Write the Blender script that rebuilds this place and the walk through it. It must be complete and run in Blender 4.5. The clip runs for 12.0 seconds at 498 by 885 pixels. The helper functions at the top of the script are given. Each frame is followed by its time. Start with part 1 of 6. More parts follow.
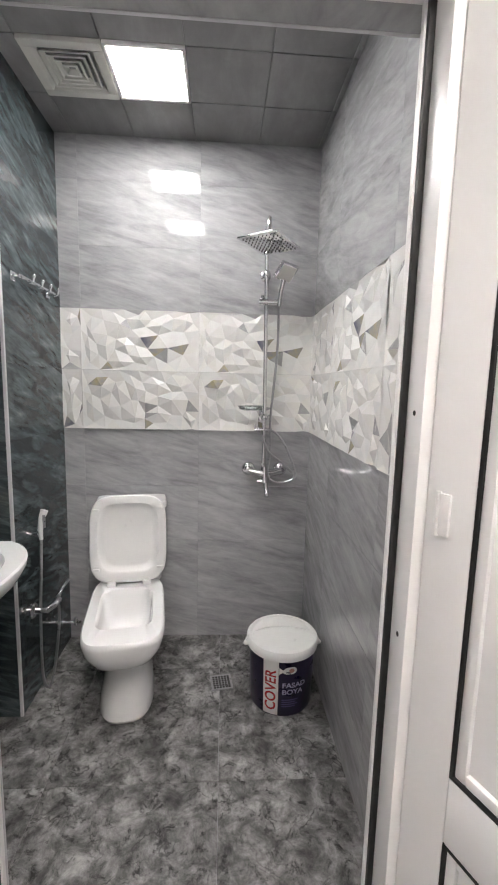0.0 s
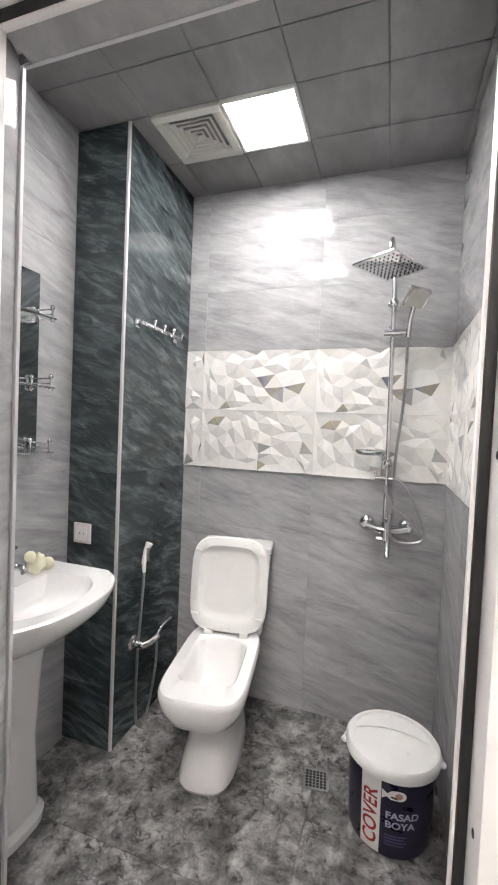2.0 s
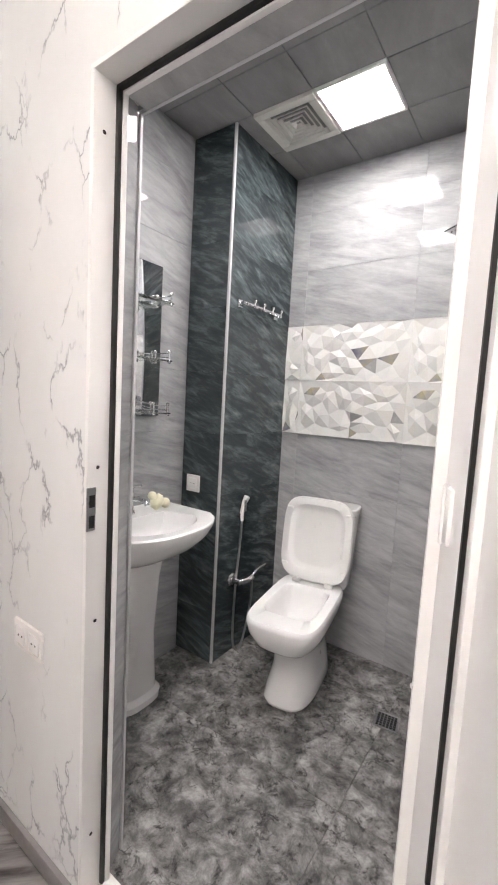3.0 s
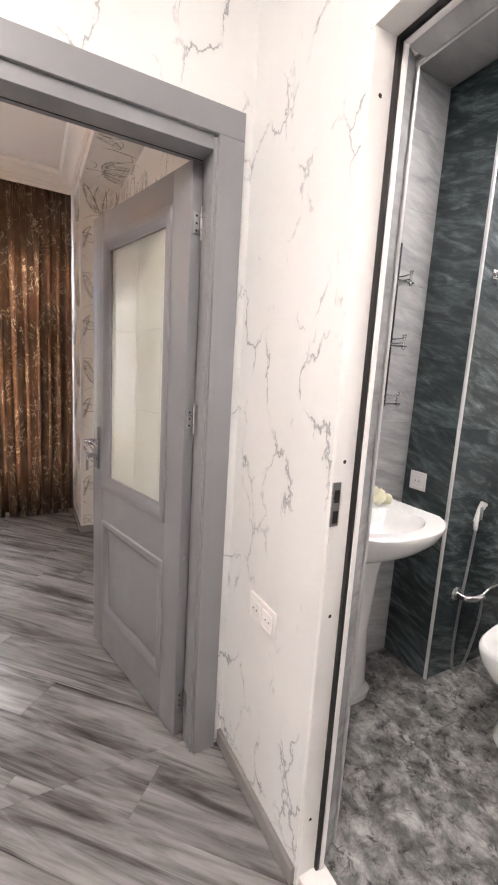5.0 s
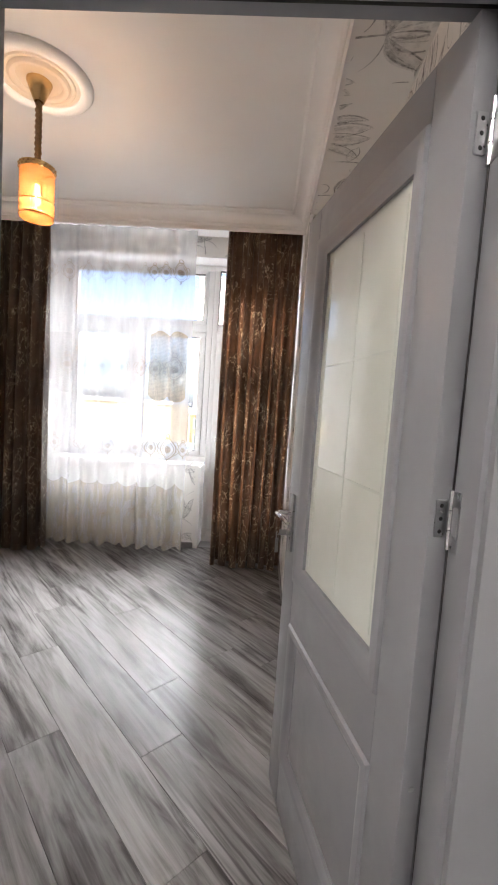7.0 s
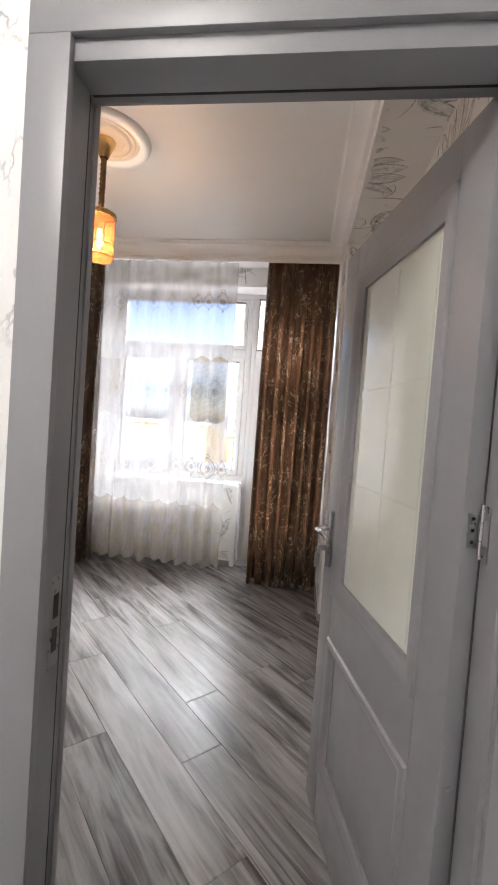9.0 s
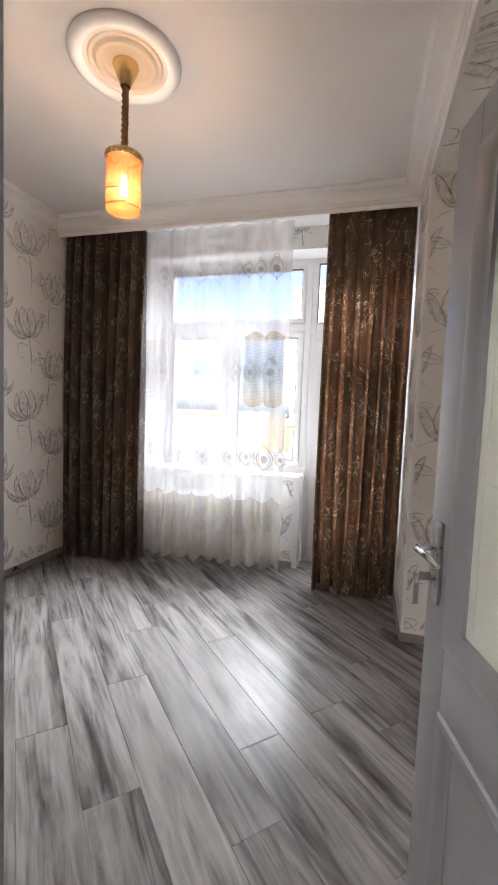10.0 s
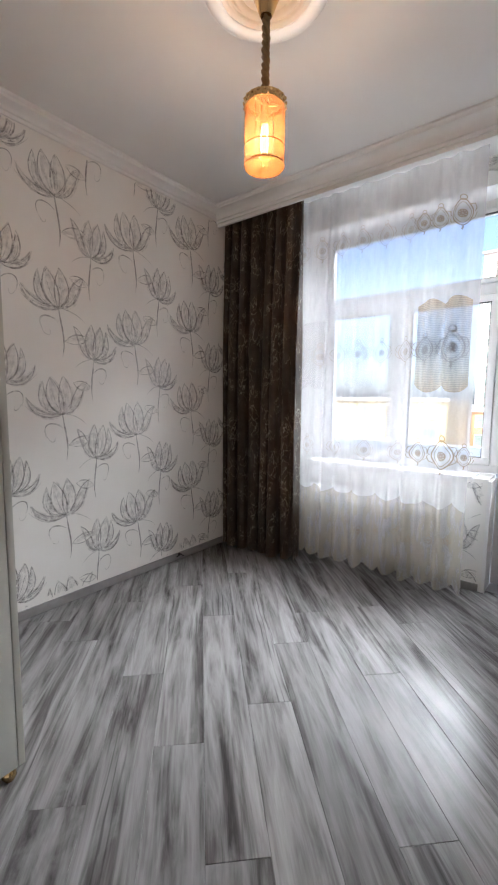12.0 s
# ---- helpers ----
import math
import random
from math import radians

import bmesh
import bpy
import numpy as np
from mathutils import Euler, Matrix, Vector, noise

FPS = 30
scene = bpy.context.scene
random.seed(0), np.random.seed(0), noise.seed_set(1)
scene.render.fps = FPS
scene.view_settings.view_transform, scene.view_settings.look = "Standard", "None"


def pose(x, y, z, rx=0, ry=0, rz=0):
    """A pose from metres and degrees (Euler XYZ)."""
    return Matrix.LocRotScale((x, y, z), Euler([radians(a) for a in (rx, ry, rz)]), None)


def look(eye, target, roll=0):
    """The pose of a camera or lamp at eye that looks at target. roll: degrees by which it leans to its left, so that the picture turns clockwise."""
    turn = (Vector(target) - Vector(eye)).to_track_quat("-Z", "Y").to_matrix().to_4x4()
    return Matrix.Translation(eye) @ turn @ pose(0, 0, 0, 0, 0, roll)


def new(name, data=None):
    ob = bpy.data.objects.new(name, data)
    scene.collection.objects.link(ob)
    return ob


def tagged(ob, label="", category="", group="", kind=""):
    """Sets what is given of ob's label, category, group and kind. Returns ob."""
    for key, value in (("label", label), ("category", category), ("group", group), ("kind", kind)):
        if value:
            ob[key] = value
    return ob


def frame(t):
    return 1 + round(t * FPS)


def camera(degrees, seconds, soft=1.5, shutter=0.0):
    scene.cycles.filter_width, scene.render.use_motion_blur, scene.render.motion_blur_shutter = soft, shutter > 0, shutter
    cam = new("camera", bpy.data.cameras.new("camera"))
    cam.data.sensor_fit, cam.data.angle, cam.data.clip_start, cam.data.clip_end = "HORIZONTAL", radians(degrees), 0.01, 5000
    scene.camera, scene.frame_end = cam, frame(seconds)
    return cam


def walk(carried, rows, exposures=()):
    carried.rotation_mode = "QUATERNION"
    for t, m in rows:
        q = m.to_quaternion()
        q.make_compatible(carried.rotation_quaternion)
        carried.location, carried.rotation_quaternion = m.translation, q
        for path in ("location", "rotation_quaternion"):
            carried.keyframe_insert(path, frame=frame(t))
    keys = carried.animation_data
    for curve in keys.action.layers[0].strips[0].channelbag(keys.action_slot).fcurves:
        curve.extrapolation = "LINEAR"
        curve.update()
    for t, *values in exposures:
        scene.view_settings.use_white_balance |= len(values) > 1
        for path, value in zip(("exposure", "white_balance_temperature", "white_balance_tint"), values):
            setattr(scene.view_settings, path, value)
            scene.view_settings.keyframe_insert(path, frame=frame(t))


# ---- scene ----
cam = camera(61.8, 12.0, soft=2.0)
PATH = [
    (0, (0.017, 0.032, 1.432), (0.143, 2.01, 1.167), 1.4),
    (0.5, (-0.004, 0.234, 1.398), (-0.054, 2.19, 0.986), 1.6),
    (1, (0.066, 0.388, 1.335), (-0.232, 2.327, 0.945), 2.6),
    (1.5, (0.155, 0.426, 1.406), (-0.323, 2.36, 1.232), 2.5),
    (2, (0.232, 0.231, 1.412), (-0.406, 2.125, 1.341), 2.5),
    (2.5, (0.341, 0.124, 1.395), (-0.523, 1.923, 1.261), 2.9),
    (2.7, (0.39, 0.118, 1.365), (-0.585, 1.857, 1.205), 3.0),
    (3.5, (0.495, 0.1, 1.36), (-0.86, 1.53, 1.12), 3.2),
    (4.3, (0.51, 0.081, 1.353), (-1.03, 1.296, 1.056), 3.3),
    (4.5, (0.494, 0.081, 1.365), (-1.115, 1.228, 1.059), 3.5),
    (5, (0.308, 0.071, 1.367), (-1.43, 1.009, 1.055), 3.4),
    (5.5, (0.131, 0.156, 1.355), (-1.751, 0.766, 1.064), 2.9),
    (6, (-0.005, 0.274, 1.375), (-1.965, 0.586, 1.126), 2.7),
    (6.5, (-0.171, 0.259, 1.368), (-2.159, 0.351, 1.165), 3.1),
    (7, (-0.309, 0.247, 1.379), (-2.301, 0.171, 1.214), 3.8),
    (7.2, (-0.291, 0.256, 1.381), (-2.28, 0.104, 1.232), 4.1),
    (8.8, (-0.126, 0.224, 1.352), (-2.114, 0.012, 1.316), 4.3),
    (9, (-0.204, 0.225, 1.374), (-2.188, -0.02, 1.302), 4.2),
    (9.5, (-0.403, 0.241, 1.371), (-2.368, -0.118, 1.271), 3.2),
    (10, (-0.655, 0.172, 1.333), (-2.578, -0.36, 1.195), 2.3),
    (10.5, (-0.905, 0.139, 1.343), (-2.763, -0.586, 1.195), 2.0),
    (11, (-1.095, 0.119, 1.356), (-2.861, -0.807, 1.207), 1.8),
    (11.5, (-1.056, 0.072, 1.33), (-2.712, -1.038, 1.174), 1.5),
    (12, (-1.003, 0.091, 1.337), (-2.562, -1.144, 1.124), 0.6),
]
EXPOSURES = [(0, 2.4, 6600, 12), (0.5, 2.6, 6600, 11), (1, 2.8, 6600, 11), (2, 2.75, 6650, 13), (2.7, 2.65, 6650, 14), (4.5, 2.7, 6850, 14), (5.0, 2.88, 6850, 15), (5.5, 2.92, 6700, 15), (6, 2.7, 6600, 13), (6.5, 2.55, 6600, 12), (7, 2.58, 6600, 11), (9, 2.45, 6600, 11), (9.5, 2.6, 6550, 11), (10, 2.55, 6450, 11), (11, 2.42, 6200, 10), (12, 2.3, 6150, 9)]
walk(cam, [(t, look(eye, target, roll)) for t, eye, target, roll in PATH], EXPOSURES)
SKY, SUN, LED, BULB, WINDOW = 0.12, 1.8, 9.0, 11.5, 2050.0

# ---- world and large lights ----
world = bpy.data.worlds.new("sky_world")
scene.world = world
world.use_nodes = True
wnt = world.node_tree
sky = wnt.nodes.new("ShaderNodeTexSky")
sky.sky_type, sky.sun_disc = "NISHITA", False
sky.air_density, sky.dust_density, sky.ozone_density = 0.6, 3.0, 0.2
sky.sun_elevation, sky.sun_rotation = radians(50), radians(100)
wnt.links.new(sky.outputs[0], wnt.nodes["Background"].inputs[0])
wnt.nodes["Background"].inputs[1].default_value = SKY


def lamp(name, kind, m, energy, color=(1, 1, 1), **kw):
    data = bpy.data.lights.new(name, kind)
    data.energy, data.color = energy, color
    for key, value in kw.items():
        if key == "size": data.size = value
        if key == "size_y": data.shape, data.size_y = "RECTANGLE", value
        if key == "angle": data.angle = value
        if key == "radius": data.shadow_soft_size = value
    ob = new(name, data)
    ob.matrix_world = m
    return ob


lamp("sun", "SUN", look((9, -2, 12), (0, 0, 0)), SUN, (1, 0.95, 0.88), angle=radians(12))
# the sky's light through the window, from above the line of sight
lamp("window_sky", "AREA", look((-14.0, 1.8, 9.8), (-3.6, -0.9, 1.8)), WINDOW, (0.95, 0.97, 1.0), size=16.0, size_y=3.6)


# ---- materials ----
def shader(name, color=(0.8, 0.8, 0.8), rough=0.5, metal=0.0):
    m = bpy.data.materials.new(name)
    m.use_nodes = True
    b = m.node_tree.nodes["Principled BSDF"]
    b.inputs["Base Color"].default_value = (*color, 1)
    b.inputs["Roughness"].default_value = rough
    b.inputs["Metallic"].default_value = metal
    return m, m.node_tree, b


def node(nt, kind, **kw):
    n = nt.nodes.new("ShaderNode" + kind)
    for key, value in kw.items():
        n.inputs[key].default_value = value
    return n


def coords(nt, scale=(1, 1, 1), turn=(0, 0, 0), shift=0.0, piece=False):
    """Object coordinates, scaled and turned; piece: moved by a random step for each object."""
    tc, mp = nt.nodes.new("ShaderNodeTexCoord"), nt.nodes.new("ShaderNodeMapping")
    mp.inputs["Scale"].default_value = scale
    out = tc.outputs["Object"]
    if any(turn):
        first = nt.nodes.new("ShaderNodeMapping")
        first.inputs["Rotation"].default_value = [radians(a) for a in turn]
        nt.links.new(out, first.inputs[0])
        out = first.outputs[0]
    if piece:
        info, mul, add = nt.nodes.new("ShaderNodeObjectInfo"), nt.nodes.new("ShaderNodeVectorMath"), nt.nodes.new("ShaderNodeVectorMath")
        mul.operation, add.operation = "MULTIPLY", "ADD"
        mul.inputs[1].default_value = (37.0, 17.0, 23.0)
        nt.links.new(info.outputs["Random"], mul.inputs[0])
        nt.links.new(mul.outputs[0], add.inputs[0])
        nt.links.new(out, add.inputs[1])
        out = add.outputs[0]
    nt.links.new(out, mp.inputs[0])
    return mp.outputs[0]


def ramp(nt, fac, stops):
    r = nt.nodes.new("ShaderNodeValToRGB")
    while len(r.color_ramp.elements) < len(stops):
        r.color_ramp.elements.new(0.5)
    for e, (at, c) in zip(r.color_ramp.elements, stops):
        e.position, e.color = at, (*(c if isinstance(c, tuple) else (c, c, c)), 1)
    nt.links.new(fac, r.inputs[0])
    return r.outputs[0]


def noisy(nt, vec, scale, detail=5.0, rough=0.6, warp=0.0):
    n = node(nt, "TexNoise", Scale=scale, Detail=detail, Roughness=rough, Distortion=warp)
    nt.links.new(vec, n.inputs["Vector"])
    return n.outputs["Fac"]


def mixed(nt, fac, a, b, mode="MIX"):
    n = nt.nodes.new("ShaderNodeMix")
    n.data_type, n.blend_type = "RGBA", mode
    for socket, value in ((n.inputs[0], fac), (n.inputs[6], a), (n.inputs[7], b)):
        if isinstance(value, (int, float)): socket.default_value = value
        elif isinstance(value, tuple): socket.default_value = (*value, 1)
        else: nt.links.new(value, socket)
    return n.outputs[2]


def math_node(nt, op, a, b=None, c=None):
    n = nt.nodes.new("ShaderNodeMath")
    n.operation = op
    for socket, value in zip(n.inputs, (a, b, c)):
        if value is None: continue
        if isinstance(value, (int, float)): socket.default_value = value
        else: nt.links.new(value, socket)
    return n.outputs[0]


def bumped(nt, b, height, strength=0.2, distance=0.002):
    n = node(nt, "Bump", Strength=strength, Distance=distance)
    nt.links.new(height, n.inputs["Height"])
    nt.links.new(n.outputs[0], b.inputs["Normal"])


def marble(name, stops, rough, streak=(2.6, 2.6, 13.0), tilt=-15, gloss=0.28):
    m, nt, b = shader(name, rough=rough)
    v = coords(nt, streak, (0, tilt, 0), piece=True)
    f1 = noisy(nt, v, 1.6, 7, 0.62, 0.9)
    f2 = noisy(nt, v, 5.5, 6, 0.7, 0.3)
    f3 = noisy(nt, coords(nt, (1, 1, 1), piece=True), 1.3, 3)
    f = math_node(nt, "ADD", math_node(nt, "MULTIPLY", f1, 0.55), math_node(nt, "MULTIPLY", f2, 0.3))
    f = math_node(nt, "ADD", f, math_node(nt, "MULTIPLY", f3, 0.15))
    nt.links.new(ramp(nt, f, stops), b.inputs["Base Color"])
    b.inputs["Roughness"].default_value = rough
    b.inputs["Specular IOR Level"].default_value = gloss
    return m


M = {}
M["tile_light"] = marble("light_grey_marble_tile", [(0.36, (0.26, 0.264, 0.272)), (0.46, (0.355, 0.358, 0.366)), (0.54, (0.425, 0.428, 0.436)), (0.66, (0.52, 0.522, 0.53))], 0.03, (1.9, 1.9, 9.0), -13)
M["tile_dark"] = marble("dark_green_grey_marble_tile", [(0.36, (0.02, 0.027, 0.03)), (0.48, (0.04, 0.053, 0.057)), (0.57, (0.1, 0.124, 0.128)), (0.69, (0.25, 0.285, 0.285))], 0.03, (2.6, 2.6, 11.0), -18, 0.5)
M["ceil_panel"] = marble("grey_ceiling_panel", [(0.34, 0.20), (0.5, 0.26), (0.66, 0.34)], 0.35, (2.5, 1.2, 1.2), 0, 0.15)
M["grout"] = shader("grey_grout", (0.36, 0.36, 0.37), 0.9)[0]


def grunge_tile():
    m, nt, b = shader("dark_cement_floor_tile", rough=0.42)
    v = coords(nt, (1, 1, 1), piece=True)
    f1 = noisy(nt, v, 11.0, 12, 0.72, 0.35)
    f2 = noisy(nt, v, 26.0, 8, 0.72, 0.5)
    base = ramp(nt, f1, [(0.34, (0.045, 0.045, 0.045)), (0.45, (0.14, 0.14, 0.137)), (0.53, (0.26, 0.258, 0.254)), (0.64, (0.46, 0.455, 0.45))])
    dark = ramp(nt, f2, [(0.36, 0.1), (0.46, 0.8), (0.6, 1.0)])
    crack = node(nt, "TexVoronoi", Scale=5.0)
    crack.feature = "DISTANCE_TO_EDGE"
    warp = nt.nodes.new("ShaderNodeVectorMath")
    warp.operation = "ADD"
    wn = node(nt, "TexNoise", Scale=5.0, Detail=5.0)
    nt.links.new(v, wn.inputs["Vector"])
    nt.links.new(v, warp.inputs[0])
    nt.links.new(wn.outputs["Color"], warp.inputs[1])
    nt.links.new(warp.outputs[0], crack.inputs["Vector"])
    broken = ramp(nt, noisy(nt, v, 7.0, 3), [(0.5, 0.0), (0.62, 0.85)])
    line = mixed(nt, broken, (1.0, 1.0, 1.0), ramp(nt, crack.outputs["Distance"], [(0.0, 0.1), (0.022, 0.35), (0.04, 1.0)]))
    c = mixed(nt, 1.0, mixed(nt, 1.0, base, dark, "MULTIPLY"), line, "MULTIPLY")
    nt.links.new(c, b.inputs["Base Color"])
    nt.links.new(ramp(nt, f2, [(0.3, 0.5), (0.7, 0.32)]), b.inputs["Roughness"])
    bumped(nt, b, f2, 0.15, 0.002)
    return m


M["floor_tile"] = grunge_tile()


def laminate():
    m, nt, b = shader("grey_streaked_laminate", rough=0.3)
    broad = noisy(nt, coords(nt, (0.8, 7.0, 1.0), piece=True), 1.2, 4, 0.55, 0.9)
    streak = noisy(nt, coords(nt, (0.95, 11.0, 1.0), piece=True), 1.5, 8, 0.6, 1.6)
    grain = noisy(nt, coords(nt, (2.2, 70.0, 1.0), piece=True), 2.2, 7, 0.7, 0.4)
    cloud = noisy(nt, coords(nt, (2.0, 5.0, 1.0), piece=True), 1.6, 5, 0.6, 0.6)
    f = math_node(nt, "ADD", math_node(nt, "MULTIPLY", broad, 0.5), math_node(nt, "MULTIPLY", streak, 0.42))
    f = math_node(nt, "ADD", f, math_node(nt, "MULTIPLY", grain, 0.08))
    c = ramp(nt, f, [(0.37, (0.058, 0.053, 0.052)), (0.43, (0.12, 0.113, 0.111)), (0.49, (0.21, 0.203, 0.201)), (0.55, (0.285, 0.277, 0.275)), (0.63, (0.36, 0.352, 0.35))])
    c = mixed(nt, math_node(nt, "MULTIPLY", ramp(nt, cloud, [(0.54, 0.0), (0.68, 1.0)]), 0.45), c, (0.33, 0.323, 0.32))
    c = mixed(nt, 1.0, c, ramp(nt, grain, [(0.3, 0.86), (0.5, 1.0), (0.75, 1.06)]), "MULTIPLY")
    # growth rings of the printed heartwood, bent round knots
    rings = node(nt, "TexWave", Scale=3.2, Distortion=9.0, Detail=3.0)
    rings.bands_direction = "Y"
    nt.links.new(coords(nt, (0.35, 3.6, 1.0), piece=True), rings.inputs["Vector"])
    heart = ramp(nt, noisy(nt, coords(nt, (0.9, 4.0, 1.0), shift=3.0, piece=True), 1.4, 3), [(0.55, 0.0), (0.66, 0.7)])
    c = mixed(nt, math_node(nt, "MULTIPLY", heart, ramp(nt, rings.outputs["Fac"], [(0.0, 1.0), (0.22, 0.2), (0.4, 0.0)])), c, (0.06, 0.056, 0.055))
    info = nt.nodes.new("ShaderNodeObjectInfo")
    tone = ramp(nt, info.outputs["Random"], [(0.0, 0.84), (1.0, 1.08)])
    nt.links.new(mixed(nt, 1.0, c, tone, "MULTIPLY"), b.inputs["Base Color"])
    nt.links.new(ramp(nt, grain, [(0.35, 0.32), (0.65, 0.22)]), b.inputs["Roughness"])
    b.inputs["Specular IOR Level"].default_value = 0.11
    bumped(nt, b, grain, 0.12, 0.0012)
    return m


M["laminate"] = laminate()


def veined_paper():
    m, nt, b = shader("white_paper_with_grey_crackle_veins", rough=0.55)
    v = coords(nt, (1, 1, 0.58))
    n1 = node(nt, "TexNoise", Scale=7.0, Detail=5.0, Roughness=0.6)
    nt.links.new(v, n1.inputs["Vector"])
    sub, mul, add = (nt.nodes.new("ShaderNodeVectorMath") for _ in range(3))
    sub.operation, mul.operation, add.operation = "SUBTRACT", "MULTIPLY", "ADD"
    sub.inputs[1].default_value, mul.inputs[1].default_value = (0.5, 0.5, 0.5), (0.19, 0.19, 0.19)
    nt.links.new(n1.outputs["Color"], sub.inputs[0])
    nt.links.new(sub.outputs[0], mul.inputs[0])
    nt.links.new(mul.outputs[0], add.inputs[0])
    nt.links.new(v, add.inputs[1])
    vor = node(nt, "TexVoronoi", Scale=6.2)
    vor.feature = "DISTANCE_TO_EDGE"
    nt.links.new(add.outputs[0], vor.inputs["Vector"])
    line = ramp(nt, vor.outputs["Distance"], [(0.0, 1.0), (0.009, 0.7), (0.024, 0.0)])
    mask = ramp(nt, noisy(nt, coords(nt, (1, 1, 0.6)), 6.5, 4, 0.55), [(0.47, 0.0), (0.6, 1.0)])
    soft = ramp(nt, noisy(nt, v, 2.2, 4), [(0.3, (0.74, 0.74, 0.74)), (0.7, (0.82, 0.82, 0.815))])
    vein = math_node(nt, "MULTIPLY", line, mask)
    halo = math_node(nt, "MULTIPLY", ramp(nt, vor.outputs["Distance"], [(0.0, 0.25), (0.1, 0.0)]), mask)
    c = mixed(nt, math_node(nt, "MULTIPLY", vein, 0.85), mixed(nt, halo, soft, (0.6, 0.61, 0.63)), (0.23, 0.24, 0.26))
    nt.links.new(c, b.inputs["Base Color"])
    bumped(nt, b, noisy(nt, coords(nt), 60, 3), 0.08, 0.001)
    return m


M["hall_paper"] = veined_paper()


def plain(name, color, rough, var=0.06, scale=6.0, metal=0.0, bump=0.03, bscale=40.0, coat=0.0, even=False):
    m, nt, b = shader(name, color, rough, metal)
    f = noisy(nt, coords(nt), scale, 5)
    lo, hi = tuple(max(0, c * (1 - var)) for c in color), tuple(min(1, c * (1 + var)) for c in color)
    nt.links.new(ramp(nt, f, [(0.3, lo), (0.7, hi)]), b.inputs["Base Color"])
    if not even: nt.links.new(ramp(nt, noisy(nt, coords(nt), scale * 3, 4), [(0.3, rough * 0.85), (0.7, min(1, rough * 1.2))]), b.inputs["Roughness"])
    if bump: bumped(nt, b, noisy(nt, coords(nt), bscale, 4), bump, 0.002)
    b.inputs["Coat Weight"].default_value = coat
    return m


M["room_paper"] = plain("cream_wallpaper", (0.83, 0.806, 0.77), 0.5, 0.03, 3.0, bump=0.12, bscale=140.0)
M["plaster"] = plain("white_ceiling_paint", (0.86, 0.845, 0.83), 0.75, 0.015, 2.0, bump=0.04)
M["white_paint"] = plain("white_gloss_paint", (0.82, 0.8, 0.79), 0.35, 0.02)
M["pvc"] = plain("white_pvc", (0.84, 0.83, 0.82), 0.32, 0.01, 1.5, bump=0.0, even=True)
M["grey_door"] = plain("grey_satin_door_paint", (0.26, 0.262, 0.278), 0.36, 0.02, 5.0, bump=0.03)
M["ceramic"] = plain("white_glazed_ceramic", (0.86, 0.86, 0.86), 0.08, 0.01, 4.0, bump=0.0, coat=0.3)
M["chrome"] = plain("chrome", (0.75, 0.75, 0.76), 0.09, 0.03, 20.0, 1.0, 0.0)
M["steel"] = plain("brushed_steel", (0.38, 0.38, 0.39), 0.3, 0.06, 30.0, 1.0, 0.03)
M["alu"] = plain("anodised_trim", (0.62, 0.62, 0.63), 0.4, 0.02, 4.0, 0.35, 0.0)
M["gold"] = plain("gold_metal", (0.62, 0.43, 0.2), 0.22, 0.06, 20.0, 1.0, 0.0)
M["rubber"] = plain("black_rubber_seal", (0.012, 0.012, 0.012), 0.6, 0.1)
M["skirting"] = plain("grey_skirting_board", (0.27, 0.255, 0.25), 0.4, 0.12, 12.0)
M["vent"] = plain("ivory_vent_plastic", (0.62, 0.61, 0.57), 0.4, 0.03)
M["black"] = plain("dark_slot", (0.02, 0.02, 0.02), 0.7, 0.1)
M["beige"] = plain("beige_grey_lacquer", (0.5, 0.49, 0.44), 0.35, 0.02)
M["violet"] = plain("dark_violet_print", (0.013, 0.008, 0.034), 0.3, 0.1)
M["white_plastic"] = plain("white_bucket_plastic", (0.84, 0.84, 0.83), 0.32, 0.02)
M["label_white"] = plain("white_label", (0.8, 0.79, 0.78), 0.4, 0.02)
M["red"] = plain("red_print", (0.42, 0.015, 0.02), 0.4, 0.03)
M["badge_red"] = plain("dull_red_print", (0.5, 0.25, 0.2), 0.4, 0.05)
M["pale_text"] = plain("pale_violet_print", (0.5, 0.48, 0.62), 0.4, 0.03)
M["dim_text"] = plain("dim_violet_print", (0.1, 0.09, 0.2), 0.4, 0.03)
M["cream_soap"] = plain("cream_wax", (0.8, 0.78, 0.58), 0.45, 0.04)
M["decor_white"] = plain("white_relief_tile", (0.83, 0.82, 0.8), 0.2, 0.03, 9.0, bump=0.02)
M["decor_warm"] = plain("warm_white_relief_tile", (0.8, 0.79, 0.755), 0.22, 0.04, 9.0, bump=0.02)
M["decor_cool"] = plain("cool_white_relief_tile", (0.79, 0.79, 0.775), 0.22, 0.05, 9.0, bump=0.02)
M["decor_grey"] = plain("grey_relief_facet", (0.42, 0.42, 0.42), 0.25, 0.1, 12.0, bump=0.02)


def iridescent():
    m, nt, b = shader("violet_gold_relief_facet", rough=0.2)
    f = noisy(nt, coords(nt), 9.0, 3)
    nt.links.new(ramp(nt, f, [(0.4, (0.17, 0.165, 0.22)), (0.5, (0.3, 0.3, 0.31)), (0.62, (0.42, 0.37, 0.24))]), b.inputs["Base Color"])
    return m


M["decor_iris"] = iridescent()


def silver_ink():
    m, nt, b = shader("silver_grey_ink", (0.36, 0.35, 0.35), 0.34, 0.55)
    f = noisy(nt, coords(nt, (1, 1, 1)), 45, 4)
    a = ramp(nt, f, [(0.3, 0.06), (0.64, 0.46)])
    nt.links.new(a, b.inputs["Alpha"])
    return m


